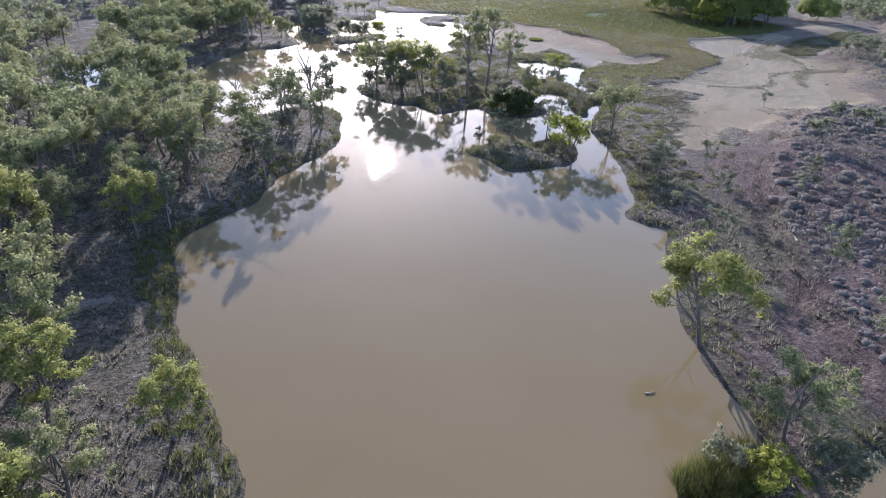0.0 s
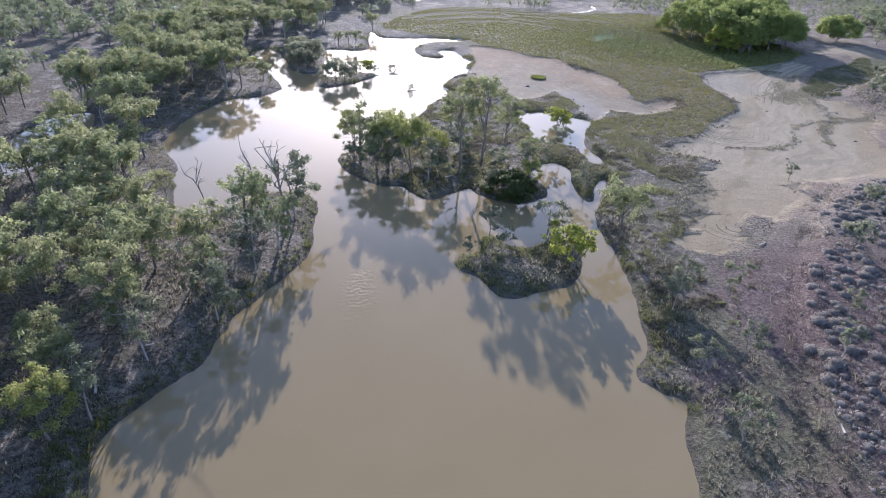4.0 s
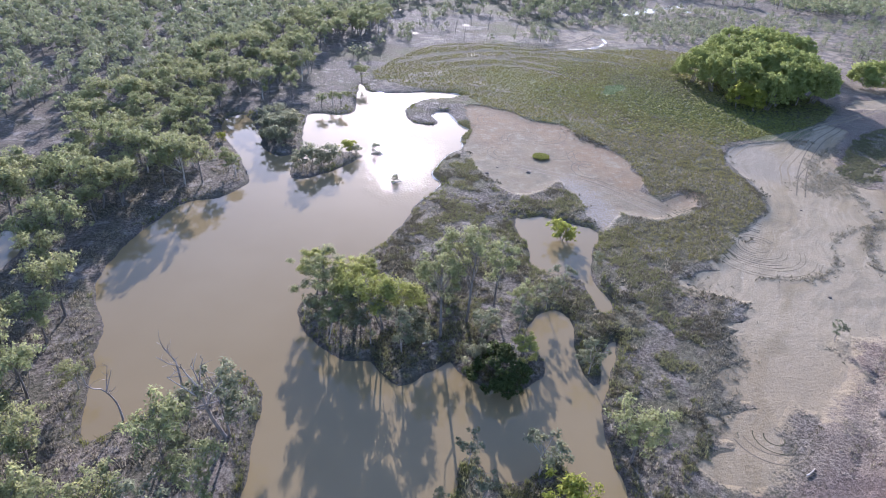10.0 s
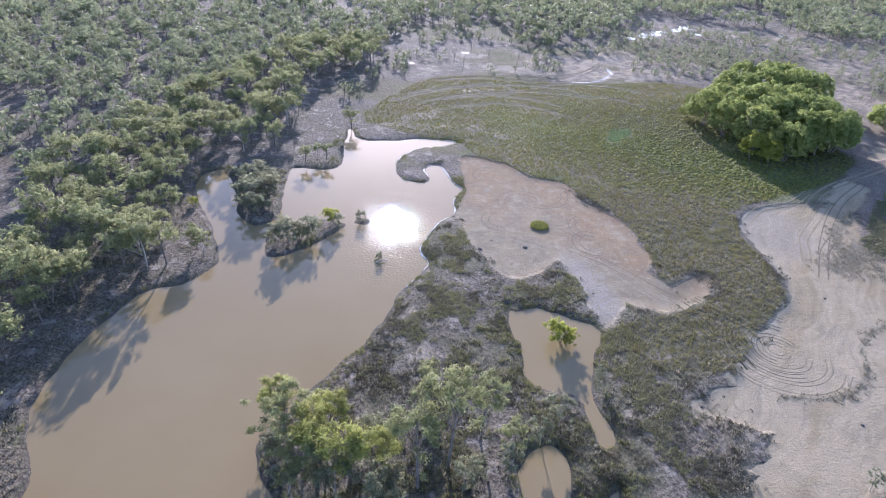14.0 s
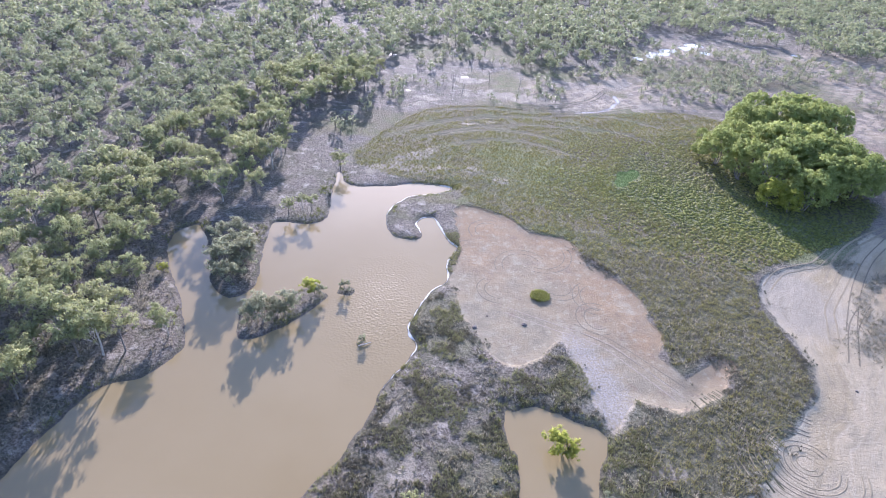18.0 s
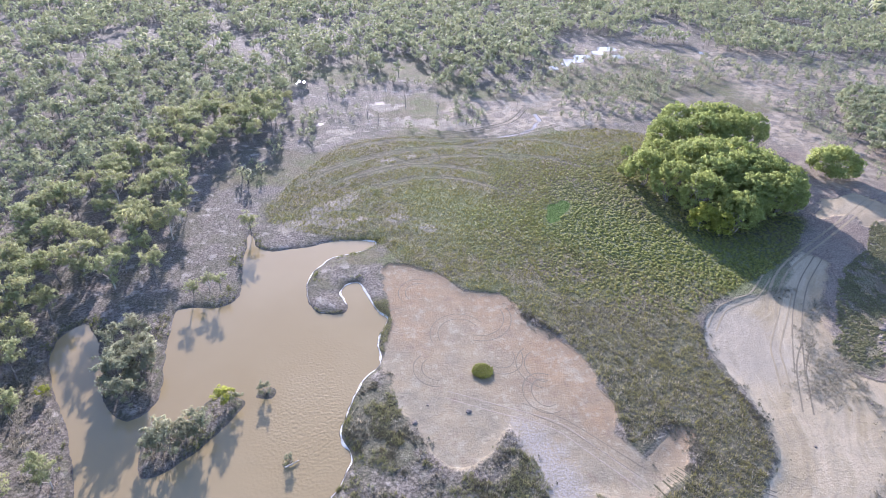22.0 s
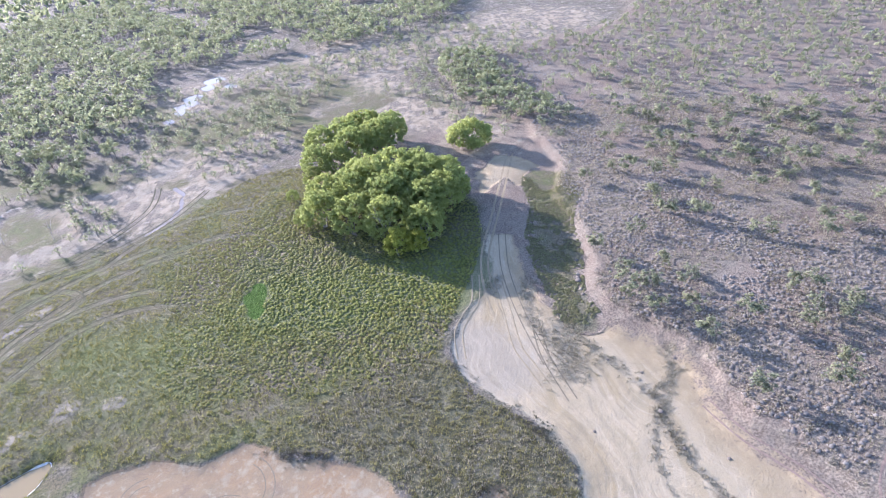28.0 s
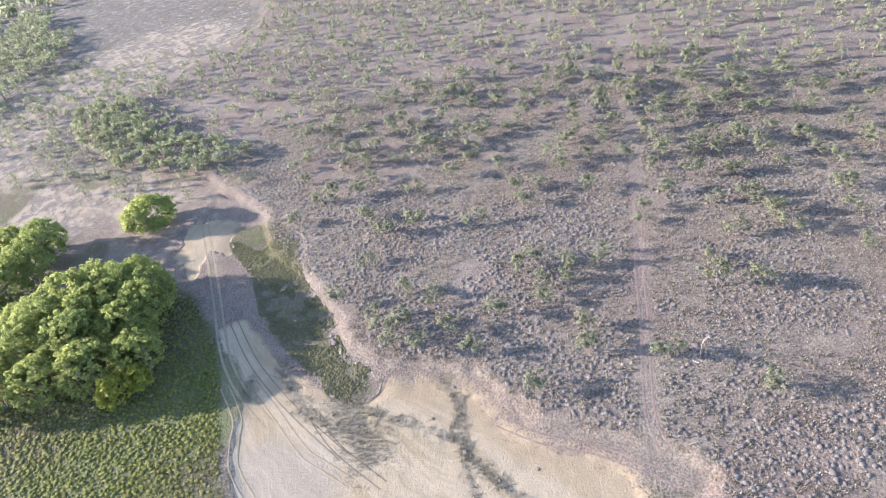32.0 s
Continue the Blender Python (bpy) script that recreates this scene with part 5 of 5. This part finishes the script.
for k, n in enumerate(near_order[:160]):
    x, y = salt[n]
    ob = tagged(new("saltbush", SALT_DATA[k % 3]), "rounded grey saltbush on red-grey soil", "bush", "saltbushes")
    ob.matrix_basis = planted(None, x, y, float((0.38 if x < 70 else 0.22) + (0.45 if x < 70 else 0.3) * r.random() ** 1.5), float(r.random() * 6.28), float(r.uniform(0.7, 1.05)), 0.08)
big, r = jittered(36, 70, 44, 96, 1.9, 29)
lot = signed(big[:, 0], big[:, 1], scrub_o, 40)
big = big[(lot < -0.6) & (lot > -15) & (r.random(len(big)) < 0.75) & (fbm(big[:, 0], big[:, 1], 8, 3, 149) > -0.15)][:130]
for k, (x, y) in enumerate(big):
    ob = tagged(new("saltbush", SALT_DATA[k % 3]), "rounded grey saltbush on red-grey soil", "bush", "saltbushes")
    ob.matrix_basis = planted(None, x, y, float(r.uniform(0.5, 0.95)), float(r.random() * 6.28), float(r.uniform(0.7, 0.95)), 0.08)
far_salt = on_ground(salt[near_order[160:]])
g = np.random.default_rng(3)
tagged(new("saltbush_cover", strewn("saltbush_cover", bush_dome(50, 8, 0.6, 5), far_salt, g.uniform(0.22, 0.55, len(far_salt)) * (1 - 0.25 * step(130, 230, far_salt[:, 0])), [M_SALT_FAR], g, squash=g.uniform(0.55, 0.85, len(far_salt)))),
       "grey saltbush covering the scrubland", "bush", kind="stuff")

# ---- grass and sedge ----


def scattered(n, x0, x1, y0, y1, seed):
    g = np.random.default_rng(seed)
    return np.column_stack([g.uniform(x0, x1, n), g.uniform(y0, y1, n)]), g


def cover(name, label, pts, template, mat, lo, hi, g):
    at = on_ground(pts)
    return tagged(new(name, strewn(name, template, at, g.uniform(lo, hi, len(at)), [mat], g)), label, "grass", kind="stuff")


p, g = scattered(150000, -48, 36, 8, 212, 51)
d = shore(p[:, 0], p[:, 1])
keep = (d > 0.05) & (d < 1.9 + 1.2 * fbm(p[:, 0], p[:, 1], 7, 3, 53)) & (g.random(len(p)) < 0.3 + 0.5 * (p[:, 1] < 52) * (p[:, 0] < 0)) & (fbm(p[:, 0], p[:, 1], 9, 2, 55) > -0.1 - 0.6 * (p[:, 1] < 52) * (p[:, 0] < 0)) & (signed(p[:, 0], p[:, 1], mud_o) > 1)
cover("shore_sedge", "green sedge fringing the water's edge", p[keep][:11000], tuft(1, 9, 0.42, 0.25, 0.035), M_SEDGE, 0.5, 1.25, g)
p, g = scattered(90000, -60, 66, 10, 175, 52)
d = shore(p[:, 0], p[:, 1])
keep = (d > 0.8) & (g.random(len(p)) < np.where((p[:, 0] > 30) & (p[:, 1] < 100), 0.35, 1.0)) & (signed(p[:, 0], p[:, 1], mud_o) > 0.5) & (signed(p[:, 0], p[:, 1], sand_o) > 0.3) & (fbm(p[:, 0], p[:, 1], 4, 3, 57) > -0.2)
cover("dry_grass", "dry grey-brown grass and litter on the banks", p[keep][:22000], tuft(2, 6, 0.3, 0.28, 0.06), M_DRY, 0.6, 1.3, g)
p, g = scattered(120000, -4, 72, 52, 176, 56)
d = shore(p[:, 0], p[:, 1])
bare = np.minimum(signed(p[:, 0], p[:, 1], mud_o), signed(p[:, 0], p[:, 1], sand_o))
clump = fbm(p[:, 0], p[:, 1], 6, 3, 63) + 0.7 * fbm(p[:, 0], p[:, 1], 1.6, 2, 64)
keep = (d > 0.5) & (bare > -2.5 + 3.5 * g.random(len(p)) ** 0.5) & (clump > 0.34) & (signed(p[:, 0], p[:, 1], scrub_o, 12) > 3) & (signed(p[:, 0], p[:, 1], meadow_o) > -1)
cover("low_herbs", "dark low herbs dotting the grey ground", p[keep][:9000], tuft(9, 6, 0.2, 0.3, 0.07), M_HERB, 0.6, 1.4, g)
p, g = scattered(160000, -22, 60, 52, 178, 72)
d = shore(p[:, 0], p[:, 1])
on_isle = signed(p[:, 0], p[:, 1], islands[0]) < 0.2
hump = fbm(p[:, 0], p[:, 1], 5, 3, 73) + 0.6 * fbm(p[:, 0], p[:, 1], 1.4, 2, 74)
keep = (d > 0.15) & ((on_isle & (hump > -0.15)) | ((hump > 0.22) & (d < 11) & (p[:, 0] > -4) & (signed(p[:, 0], p[:, 1], scrub_o, 12) > 4))) & (np.minimum(signed(p[:, 0], p[:, 1], mud_o), signed(p[:, 0], p[:, 1], sand_o)) > -0.5)
cover("bank_grass", "olive hummocks of grass along the banks", p[keep][:20000], tuft(13, 6, 0.24, 0.26, 0.05), M_BANK, 0.6, 1.4, g)
p, g = scattered(40000, 28, 62, 16, 84, 57)
keep = (signed(p[:, 0], p[:, 1], scrub_o, 12) < 0.5) & (fbm(p[:, 0], p[:, 1], 7, 3, 65) > -0.25)
cover("dead_brush", "dark twiggy dead brush between the saltbushes", p[keep][:4000], tuft(10, 7, 0.36, 0.3, 0.03), M_BRUSH, 0.6, 1.4, g)
p, g = scattered(60000, 74, 215, 40, 215, 58)
keep = (signed(p[:, 0], p[:, 1], scrub_o, 12) < -0.8) & (np.abs(p[:, 1] - 104.5) > 1.6) & (fbm(p[:, 0], p[:, 1], 15, 3, 68) > -0.45)
cover("scrub_forbs", "low pale forbs and twigs over scrub soil", p[keep][:34000], tuft(11, 5, 0.3, 0.35, 0.08), M_DRY, 0.6, 1.5, g)
p, g = scattered(90000, -16, 116, 118, 268, 53)
in_meadow = (signed(p[:, 0], p[:, 1], meadow_o) < -0.3) & (signed(p[:, 0], p[:, 1], mud_o) > 0.2)
rank = np.hypot((p[:, 0] - 82) * 0.8, (p[:, 1] - 206) * 1.15) + 7 * fbm(p[:, 0], p[:, 1], 12, 3, 66)
pool = signed(p[:, 0], p[:, 1], algae_o) > 0.2
south = step(-2, 10, 183 - 0.28 * (p[:, 0] - 20) - p[:, 1] + 6 * fbm(p[:, 0], p[:, 1], 18, 3, 79))
RUT_LINES = [[(-4, 236), (12, 247), (30, 252), (48, 250)], [(0, 229), (16, 240), (34, 245), (52, 242)], [(24, 262), (40, 258), (58, 262), (72, 270)], [(4, 252), (18, 258), (36, 256)], [(6, 232), (18, 238), (30, 238), (42, 232)], [(10, 226), (22, 231), (34, 229), (45, 221)],
             [(30, 262), (44, 266), (56, 273), (63, 284)], [(-9, 228), (2, 239), (14, 247), (22, 249)], [(36, 252), (50, 257), (62, 256), (74, 249)], [(16, 244), (22, 240), (28, 243), (26, 250), (18, 251)], [(44, 246), (58, 243), (70, 236), (78, 238)]]
rutted = np.min([seg_distance(p[:, 0], p[:, 1], rounded(c, False, 6), False)[0] for c in RUT_LINES], 0)
keep = in_meadow & pool & (rutted > 1.1) & (rank > 24) & (g.random(len(p)) < 0.6 + 0.4 * south)
q = p[keep][:34000]
at = on_ground(q)
tagged(new("meadow_grass", strewn("meadow_grass", tuft(3, 6, 0.3, 0.4, 0.07), at, g.uniform(0.6, 1.3, len(at)), [M_MEADOW], g, tone=np.clip(south[keep][:34000] * 0.9 + 0.2 * g.random(len(at)), 0, 1))),
       "low green and brown grass of the wet meadow", "grass", kind="stuff")
tus, g = jittered(28, 118, 166, 262, 0.72, 67)
keep = (signed(tus[:, 0], tus[:, 1], meadow_o) < -0.3) & (np.hypot((tus[:, 0] - 82) * 0.8, (tus[:, 1] - 206) * 1.15) + 7 * fbm(tus[:, 0], tus[:, 1], 12, 3, 66) + 16 * g.random(len(tus)) ** 2 < 45) & (signed(tus[:, 0], tus[:, 1], algae_o) > 0.3) & (g.random(len(tus)) < 0.93)
at = on_ground(tus[keep])
tagged(new("meadow_tussocks", strewn("meadow_tussocks", bush_dome(12, 13, 0.75, 5), at, g.uniform(0.2, 0.5, len(at)) * np.clip(1.25 - 0.011 * np.hypot(at[:, 0] - 84, at[:, 1] - 206), 0.6, 1), [M_TUSSOCK], g, squash=g.uniform(0.6, 1.0, len(at)), tone=np.clip(0.25 * g.random(len(at)) + 0.95 * step(3, 18, seg_distance(at[:, 0], at[:, 1], np.array([(24, 214), (52, 204), (88, 180)], float), False)[0] + 6 * fbm(at[:, 0], at[:, 1], 14, 3, 145)), 0, 1))),
       "rounded yellow-green tussocks beside the thicket", "grass", kind="stuff")
p, g = scattered(40000, 90, 132, 153, 202, 54)
keep = (signed(p[:, 0], p[:, 1], gully_o) < 0.8) & (fbm(p[:, 0], p[:, 1], 3.2, 3, 143) < 0.3)
at = on_ground(p[keep][:4200])
tagged(new("gully_grass", strewn("gully_grass", bush_dome(14, 10, 0.75, 5), at, g.uniform(0.12, 0.34, len(at)), [M_BANK], g, squash=g.uniform(0.5, 0.9, len(at)))), "green grass filling the dry gully", "grass", kind="stuff")
pts, g = [], np.random.default_rng(61)
for ctrl, width, n in CHANNELS:
    c = rounded(ctrl, False, 12)
    k = g.integers(0, len(c), n // 2)
    pts.append(c[k] + g.normal(size=(n // 2, 2)) * width * 0.8)
cover("channel_weeds", "low grey weeds along the washed-out channels", np.vstack(pts), tuft(78, 8, 0.25, 0.4, 0.07), M_DRY, 0.5, 1.1, g)
c = np.array([26.4, 157.4]) + np.column_stack([np.cos(np.arange(420) * 2.4), np.sin(np.arange(420) * 2.4)]) * (np.sqrt(np.arange(420) / 420) * np.array([1.0, 1.0])[:, None] * 2.0).T
islet = thing("sedge_islet", "round green sedge islet on bare mud", "grass", "")
part("mound", mesh_of("mound", *bush_dome(5, 10, 0.2)[:2], [M_DRY]), islet).matrix_local = Matrix.Diagonal((1.9, 1.9, 0.18, 1))
at = np.column_stack([c - (26.4, 157.4), np.full(len(c), 0.2)])
part("sedge", strewn("sedge", tuft(6, 9, 0.34, 0.22, 0.05), at, g.uniform(0.6, 1.2, len(at)), [M_TUSSOCK], g), islet)
islet.matrix_basis = planted(None, 26.4, 157.4, 0.85)
for x, y, s in ((16.6, 21.6, 1.0), (14.9, 21.2, 0.8), (18.3, 22.8, 0.8)):
    ob = thing("sedge_clump", "tall bright green sedge clump at the waterside", "grass", "sedge clumps")
    a = g.random(240) * 6.283
    rr = np.sqrt(g.random(240)) * 1.5
    part("foliage", strewn("foliage", tuft(8, 9, 1.3, 0.3, 0.03), np.column_stack([np.cos(a) * rr, np.sin(a) * rr, 0 * a]), g.uniform(0.6, 1.2, 240), [M_SEDGE], g), ob)
    ob.matrix_basis = planted(None, x, y, s)

# ---- wheel tracks, fallen wood, stones ----


def ribbon(line_pts, width, mat, lift=0.05):
    c = line_pts
    t = np.gradient(c, axis=0)
    t /= np.linalg.norm(t, axis=1)[:, None] + 1e-9
    nrm = np.stack([-t[:, 1], t[:, 0]], 1)
    rows = []
    for off, dz in ((-0.5, -0.012), (-0.34, lift), (0, lift * 0.8), (0.34, lift), (0.5, -0.012)):
        q = c + nrm * off * width * (1 + 0.25 * fbm(c[:, :1], c[:, 1:], 1.5, 2, 8))
        rows.append(np.column_stack([q, ground_z(q[:, 0], q[:, 1]) + dz]))
    v = np.stack(rows, 1).reshape(-1, 3)
    n = len(c)
    f = [(k * 5 + j, k * 5 + j + 1, (k + 1) * 5 + j + 1, (k + 1) * 5 + j) for k in range(n - 1) for j in range(4)]
    return mesh_of("rut", v, f, [mat], smooth=True)


def along(ctrl, gap=0.5):
    fine = rounded(ctrl, False, 30)
    s = np.r_[0, np.cumsum(np.hypot(*np.diff(fine, axis=0).T))]
    k = np.arange(0, s[-1], gap)
    return np.column_stack([np.interp(k, s, fine[:, 0]), np.interp(k, s, fine[:, 1])])


def wheel_track(label, ctrl, mat, gauge=1.5, width=0.32, lift=0.008):
    c = along(ctrl)
    t = np.gradient(c, axis=0)
    t /= np.linalg.norm(t, axis=1)[:, None] + 1e-9
    nrm = np.stack([-t[:, 1], t[:, 0]], 1)
    ob = thing("wheel_track", label, "track", "wheel tracks", "structure")
    for side in (-0.5, 0.5):
        part("rut", ribbon(c + nrm * side * gauge, width, mat, lift), ob)


def arc(cx, cy, r0, a0, a1, squash=1.0):
    return [(cx + r0 * math.cos(radians(a)), cy + squash * r0 * math.sin(radians(a))) for a in np.linspace(a0, a1, 8)]


wheel_track("pale packed wheel ruts of the sandy road", [(141, 213), (130, 205.5), (119, 198), (110, 192), (98, 184), (90, 176.5), (83, 167)], M_RUT_SAND, 1.6, 0.6)
wheel_track("pale wheel ruts fanning out over sand", [(106, 186), (97, 177.5), (90, 169), (84.5, 161), (79, 152)], M_RUT_MUD, 1.6, 0.3)
wheel_track("straight wheel ruts across the mud flat", [(20, 153), (27, 149.5), (35, 145.5), (39, 141), (44.5, 134)], M_RUT_PALE, 1.5, 0.22)
wheel_track("straight wheel ruts across the mud flat", [(31, 149.5), (36.5, 145.8), (40.5, 141.5), (45.2, 136)], M_RUT_MUD, 1.5, 0.25)
wheel_track("dark wheel ruts pressed into wet meadow", [(46.5, 134.5), (48.5, 128.5), (50.5, 123), (52, 119)], M_RUT, 1.5, 0.35)
wheel_track("dark wheel ruts pressed into wet meadow", [(48.5, 135), (51.2, 129.5), (53.5, 126)], M_RUT, 1.5, 0.3)
wheel_track("curved skid ruts on the mud flat", arc(19.5, 159, 3.6, 130, 270), M_RUT_MUD, 1.4, 0.25)
wheel_track("curved skid ruts on the mud flat", arc(35.5, 152, 2.8, 60, 300, 1.3), M_RUT_MUD, 1.4, 0.25)
for cx, cy, rad, a0, a1 in ((24, 167, 4.5, 30, 200), (30, 161, 3.2, 200, 380), (18, 180, 3.4, 60, 220), (37, 158, 4.0, 120, 260), (28, 172, 5.5, 250, 380)):
    wheel_track("curved skid ruts on the mud flat", arc(cx, cy, rad, a0, a1, 1.15), M_RUT_MUD, 1.4, 0.22)
wheel_track("curved skid ruts on the mud flat", arc(14.5, 172, 3.0, 100, 250), M_RUT_MUD, 1.4, 0.2)
for rad, a0, a1, mat in ((1.6, 20, 330, M_RUT_SAND), (3.2, 20, 250, M_RUT_MUD), (4.4, 120, 340, M_RUT_SAND), (5.6, 60, 290, M_RUT_MUD), (7.0, 150, 350, M_RUT_SAND), (8.2, 60, 200, M_RUT_MUD), (9.4, 180, 330, M_RUT_SAND)):
    wheel_track("curved skid ruts on pale sand", arc(57.5, 124, rad, a0, a1), mat, 0.75, 0.2, 0.02)
for ctrl, mat, width in (([(90, 179.7), (83.8, 173.9), (79.7, 172.3), (74.8, 169.9), (70, 164.5)], M_RUT_SAND, 0.35), ([(91.8, 174.8), (85, 166.4), (79.1, 159.1), (76.9, 154.3), (74.6, 149)], M_RUT_SAND, 0.35),
                         ([(86.9, 161.3), (81.8, 155.6), (79.2, 151.8), (75, 144)], M_RUT_MUD, 0.3)):
    wheel_track("pale wheel lines running down the sand", ctrl, mat, 1.5, width, 0.015)
for off in (0, 1.3, 2.6, 3.9):
    wheel_track("dark wheel ruts pressed into wet meadow", [(47.5 + off * 0.6, 134.8 + off * 0.4), (50.5 + off * 0.6, 129 + off * 0.6), (54 + off * 0.5, 124 + off * 0.8)], M_RUT, 0.65, 0.2)
wheel_track("curved skid ruts on pale sand", arc(41.5, 83.5, 1.6, 150, 350), M_RUT, 1.1, 0.16)
wheel_track("curved skid ruts on pale sand", arc(41.0, 84.0, 3.4, 190, 340), M_RUT_MUD, 1.2, 0.2)
wheel_track("faint earth track through the saltbush", [(150, 104), (138, 104.4), (125, 104.8), (108, 104.5), (96, 104.7), (89, 104.2), (85, 102.5)], M_RUT_RED, 1.4, 0.45)
wheel_track("reddish earth road skirting the sand", [(88, 128), (85.5, 121), (84.6, 113), (82.8, 107), (80, 98), (79, 88)], M_RUT_RED, 1.6, 0.4)
for ctrl in RUT_LINES:
    wheel_track("dark wheel ruts curving through the meadow", ctrl, M_RUT, 1.7, 0.4, 0.02)


def glare_line(ctrl, width):
    """A thin pale ribbon along the water's edge: sun glare off wet mud, given as colour."""
    q = along(ctrl, 0.35)
    for k in range(4):
        d0 = shore(q[:, 0], q[:, 1]) - 0.12
        gxy = np.column_stack([shore(q[:, 0] + 0.3, q[:, 1]) - shore(q[:, 0] - 0.3, q[:, 1]), shore(q[:, 0], q[:, 1] + 0.3) - shore(q[:, 0], q[:, 1] - 0.3)]) / 0.6
        q = q - np.clip(d0, -0.8, 0.8)[:, None] * gxy / np.maximum((gxy ** 2).sum(1), 0.3)[:, None]
    q[1:-1] = 0.25 * q[:-2] + 0.5 * q[1:-1] + 0.25 * q[2:]
    t = np.gradient(q, axis=0)
    t /= np.linalg.norm(t, axis=1)[:, None] + 1e-9
    side = np.column_stack([-t[:, 1], t[:, 0]]) * (width * (0.12 + 1.5 * step(-0.5, 0.7, fbm(q[:, 0], q[:, 1], 2.2, 3, 161))))[:, None]
    rows = [np.column_stack([q + side * o, np.maximum(ground_z(*(q + side * o).T), 0.0) + z]) for o, z in ((-0.5, 0.012), (0, 0.05), (0.5, 0.012))]
    n = len(q)
    f = [(k * 3 + j, k * 3 + j + 1, k * 3 + j + 4, k * 3 + j + 3) for k in range(n - 1) for j in range(2)]
    tagged(new("glare_line", mesh_of("glare_line", np.stack(rows, 1).reshape(-1, 3), f, [M_GLARE], smooth=True)), "thin white painted line standing for sun glare along the waterline", "scum", kind="structure")


glare_line([(9.6, 200), (7, 196.2), (1.2, 194.5), (-2.5, 190), (-3.8, 184), (-2, 176.5), (0.5, 175.4)], 0.24)
glare_line([(4.3, 177.8), (2.7, 182.5), (6, 184.5), (7.8, 180), (10, 174.5), (11.5, 172.7), (9.7, 168), (9.7, 161), (6.7, 157.5), (5.2, 152.2), (3.6, 148), (4, 145), (5.4, 142.6), (3.8, 138), (1.2, 133.3)], 0.26)
glare_line([(-3, 199.5), (1.4, 201), (9.6, 200)], 0.3)


def log_data(seed, length, girth):
    g_ = np.random.default_rng(seed)
    p_, w = limb(g_, (-length / 2, 0, girth * 0.7), (length / 2, 0.1 * length, girth), girth, girth * 0.45, 0.04, 8, 7)
    pieces = [w]
    for j in range(4):
        at_ = p_[g_.integers(2, 8)]
        pieces.append(limb(g_, at_, at_ + g_.normal(size=3) * (0.3, 0.3, 0.15) * length * 0.5 + (0, 0, 0.2), girth * 0.4, 0.02, 0.1, 4, 4)[1])
    return mesh_of("fallen_log", *joined(pieces), [M_PALE], smooth=True)


LOGS = [log_data(5, 2.6, 0.16), log_data(6, 5.5, 0.12)]
for k, (x, y, turn, kind_) in enumerate([(4.7, 96, 0.4, 0), (114.5, 123.5, 1.55, 1), (103, 98, 0.8, 1), (-21, 56.5, 0.3, 1), (-24, 51, 2.0, 0), (26.5, 29.6, 0.9, 1), (35, 49, 1.0, 1), (-27, 60, 0.9, 0), (43, 79, 0.5, 0), (-2.6, 142.2, 0.4, 0), (19.2, 21.4, 2.4, 1), (15.8, 30.2, 0.0, 0)]):
    ob = tagged(new("fallen_log", LOGS[kind_]), "bleached fallen log lying on the ground", "log", "fallen logs")
    ob.matrix_basis = planted(None, x, y, (0.6, 0.6, 0.8, 0.5, 0.7, 0.6, 0.7)[k % 7], turn)
    if k == 11:
        ob.matrix_basis = Matrix.LocRotScale((14.8, 28.6, -0.02), Euler((0, 0, 0.1)), (0.28, 0.28, 0.28))
        ob["label"] = "dark stick floating on the brown water"


def stone_data(seed):
    bm = bmesh.new()
    bmesh.ops.create_icosphere(bm, subdivisions=2, radius=0.5)
    for v in bm.verts:
        v.co *= 1 + 0.35 * noise.noise(v.co * 2.2 + Vector((seed, 0, 0)))
        v.co.z *= 0.6
    me = bpy.data.meshes.new("stone")
    bm.to_mesh(me)
    bm.free()
    me.materials.append(M_STONE)
    return me


STONES = [stone_data(k * 3.1) for k in range(3)]
for k, (x, y, s) in enumerate([(14.6, 147.6, 0.9), (22.9, 149.2, 0.9), (82, 132.5, 0.9), (87.5, 139, 0.6), (80.5, 121, 0.6), (62, 110, 0.5), (72, 138, 0.5), (78, 126.5, 0.7), (102.2, 162, 1.4), (103, 162.6, 1.0), (99, 158.6, 0.8), (108, 166.5, 0.8), (42, 111.6, 0.5), (94, 136.5, 0.6), (86.5, 145, 0.5), (16.8, 151, 0.4)]):
    ob = tagged(new("stone", STONES[k % 3]), "dark weathered lump of stone on bare ground", "stone", "loose stones")
    ob.matrix_basis = planted(None, x, y, s, k)

PALE_STONE = STONES[1].copy()
PALE_STONE.materials.clear()
PALE_STONE.materials.append(earth_material("pale_clay_stone", (0.27, 0.225, 0.165), (0.34, 0.29, 0.22)))
for k, (x, y, s) in enumerate([(106.9, 164.9, 0.7), (105.2, 163.4, 0.4), (103.9, 163.4, 0.8), (102.9, 162.2, 0.45), (100.2, 159.9, 0.75), (99.9, 158.6, 0.4), (97.6, 155.9, 0.6), (95.9, 152.2, 0.4)]):
    ob = tagged(new("stone", PALE_STONE), "pale block of stone on the washed-out bank", "stone", "pale stones of the bank")
    ob.matrix_basis = planted(None, x, y, s, 1.3 * k)
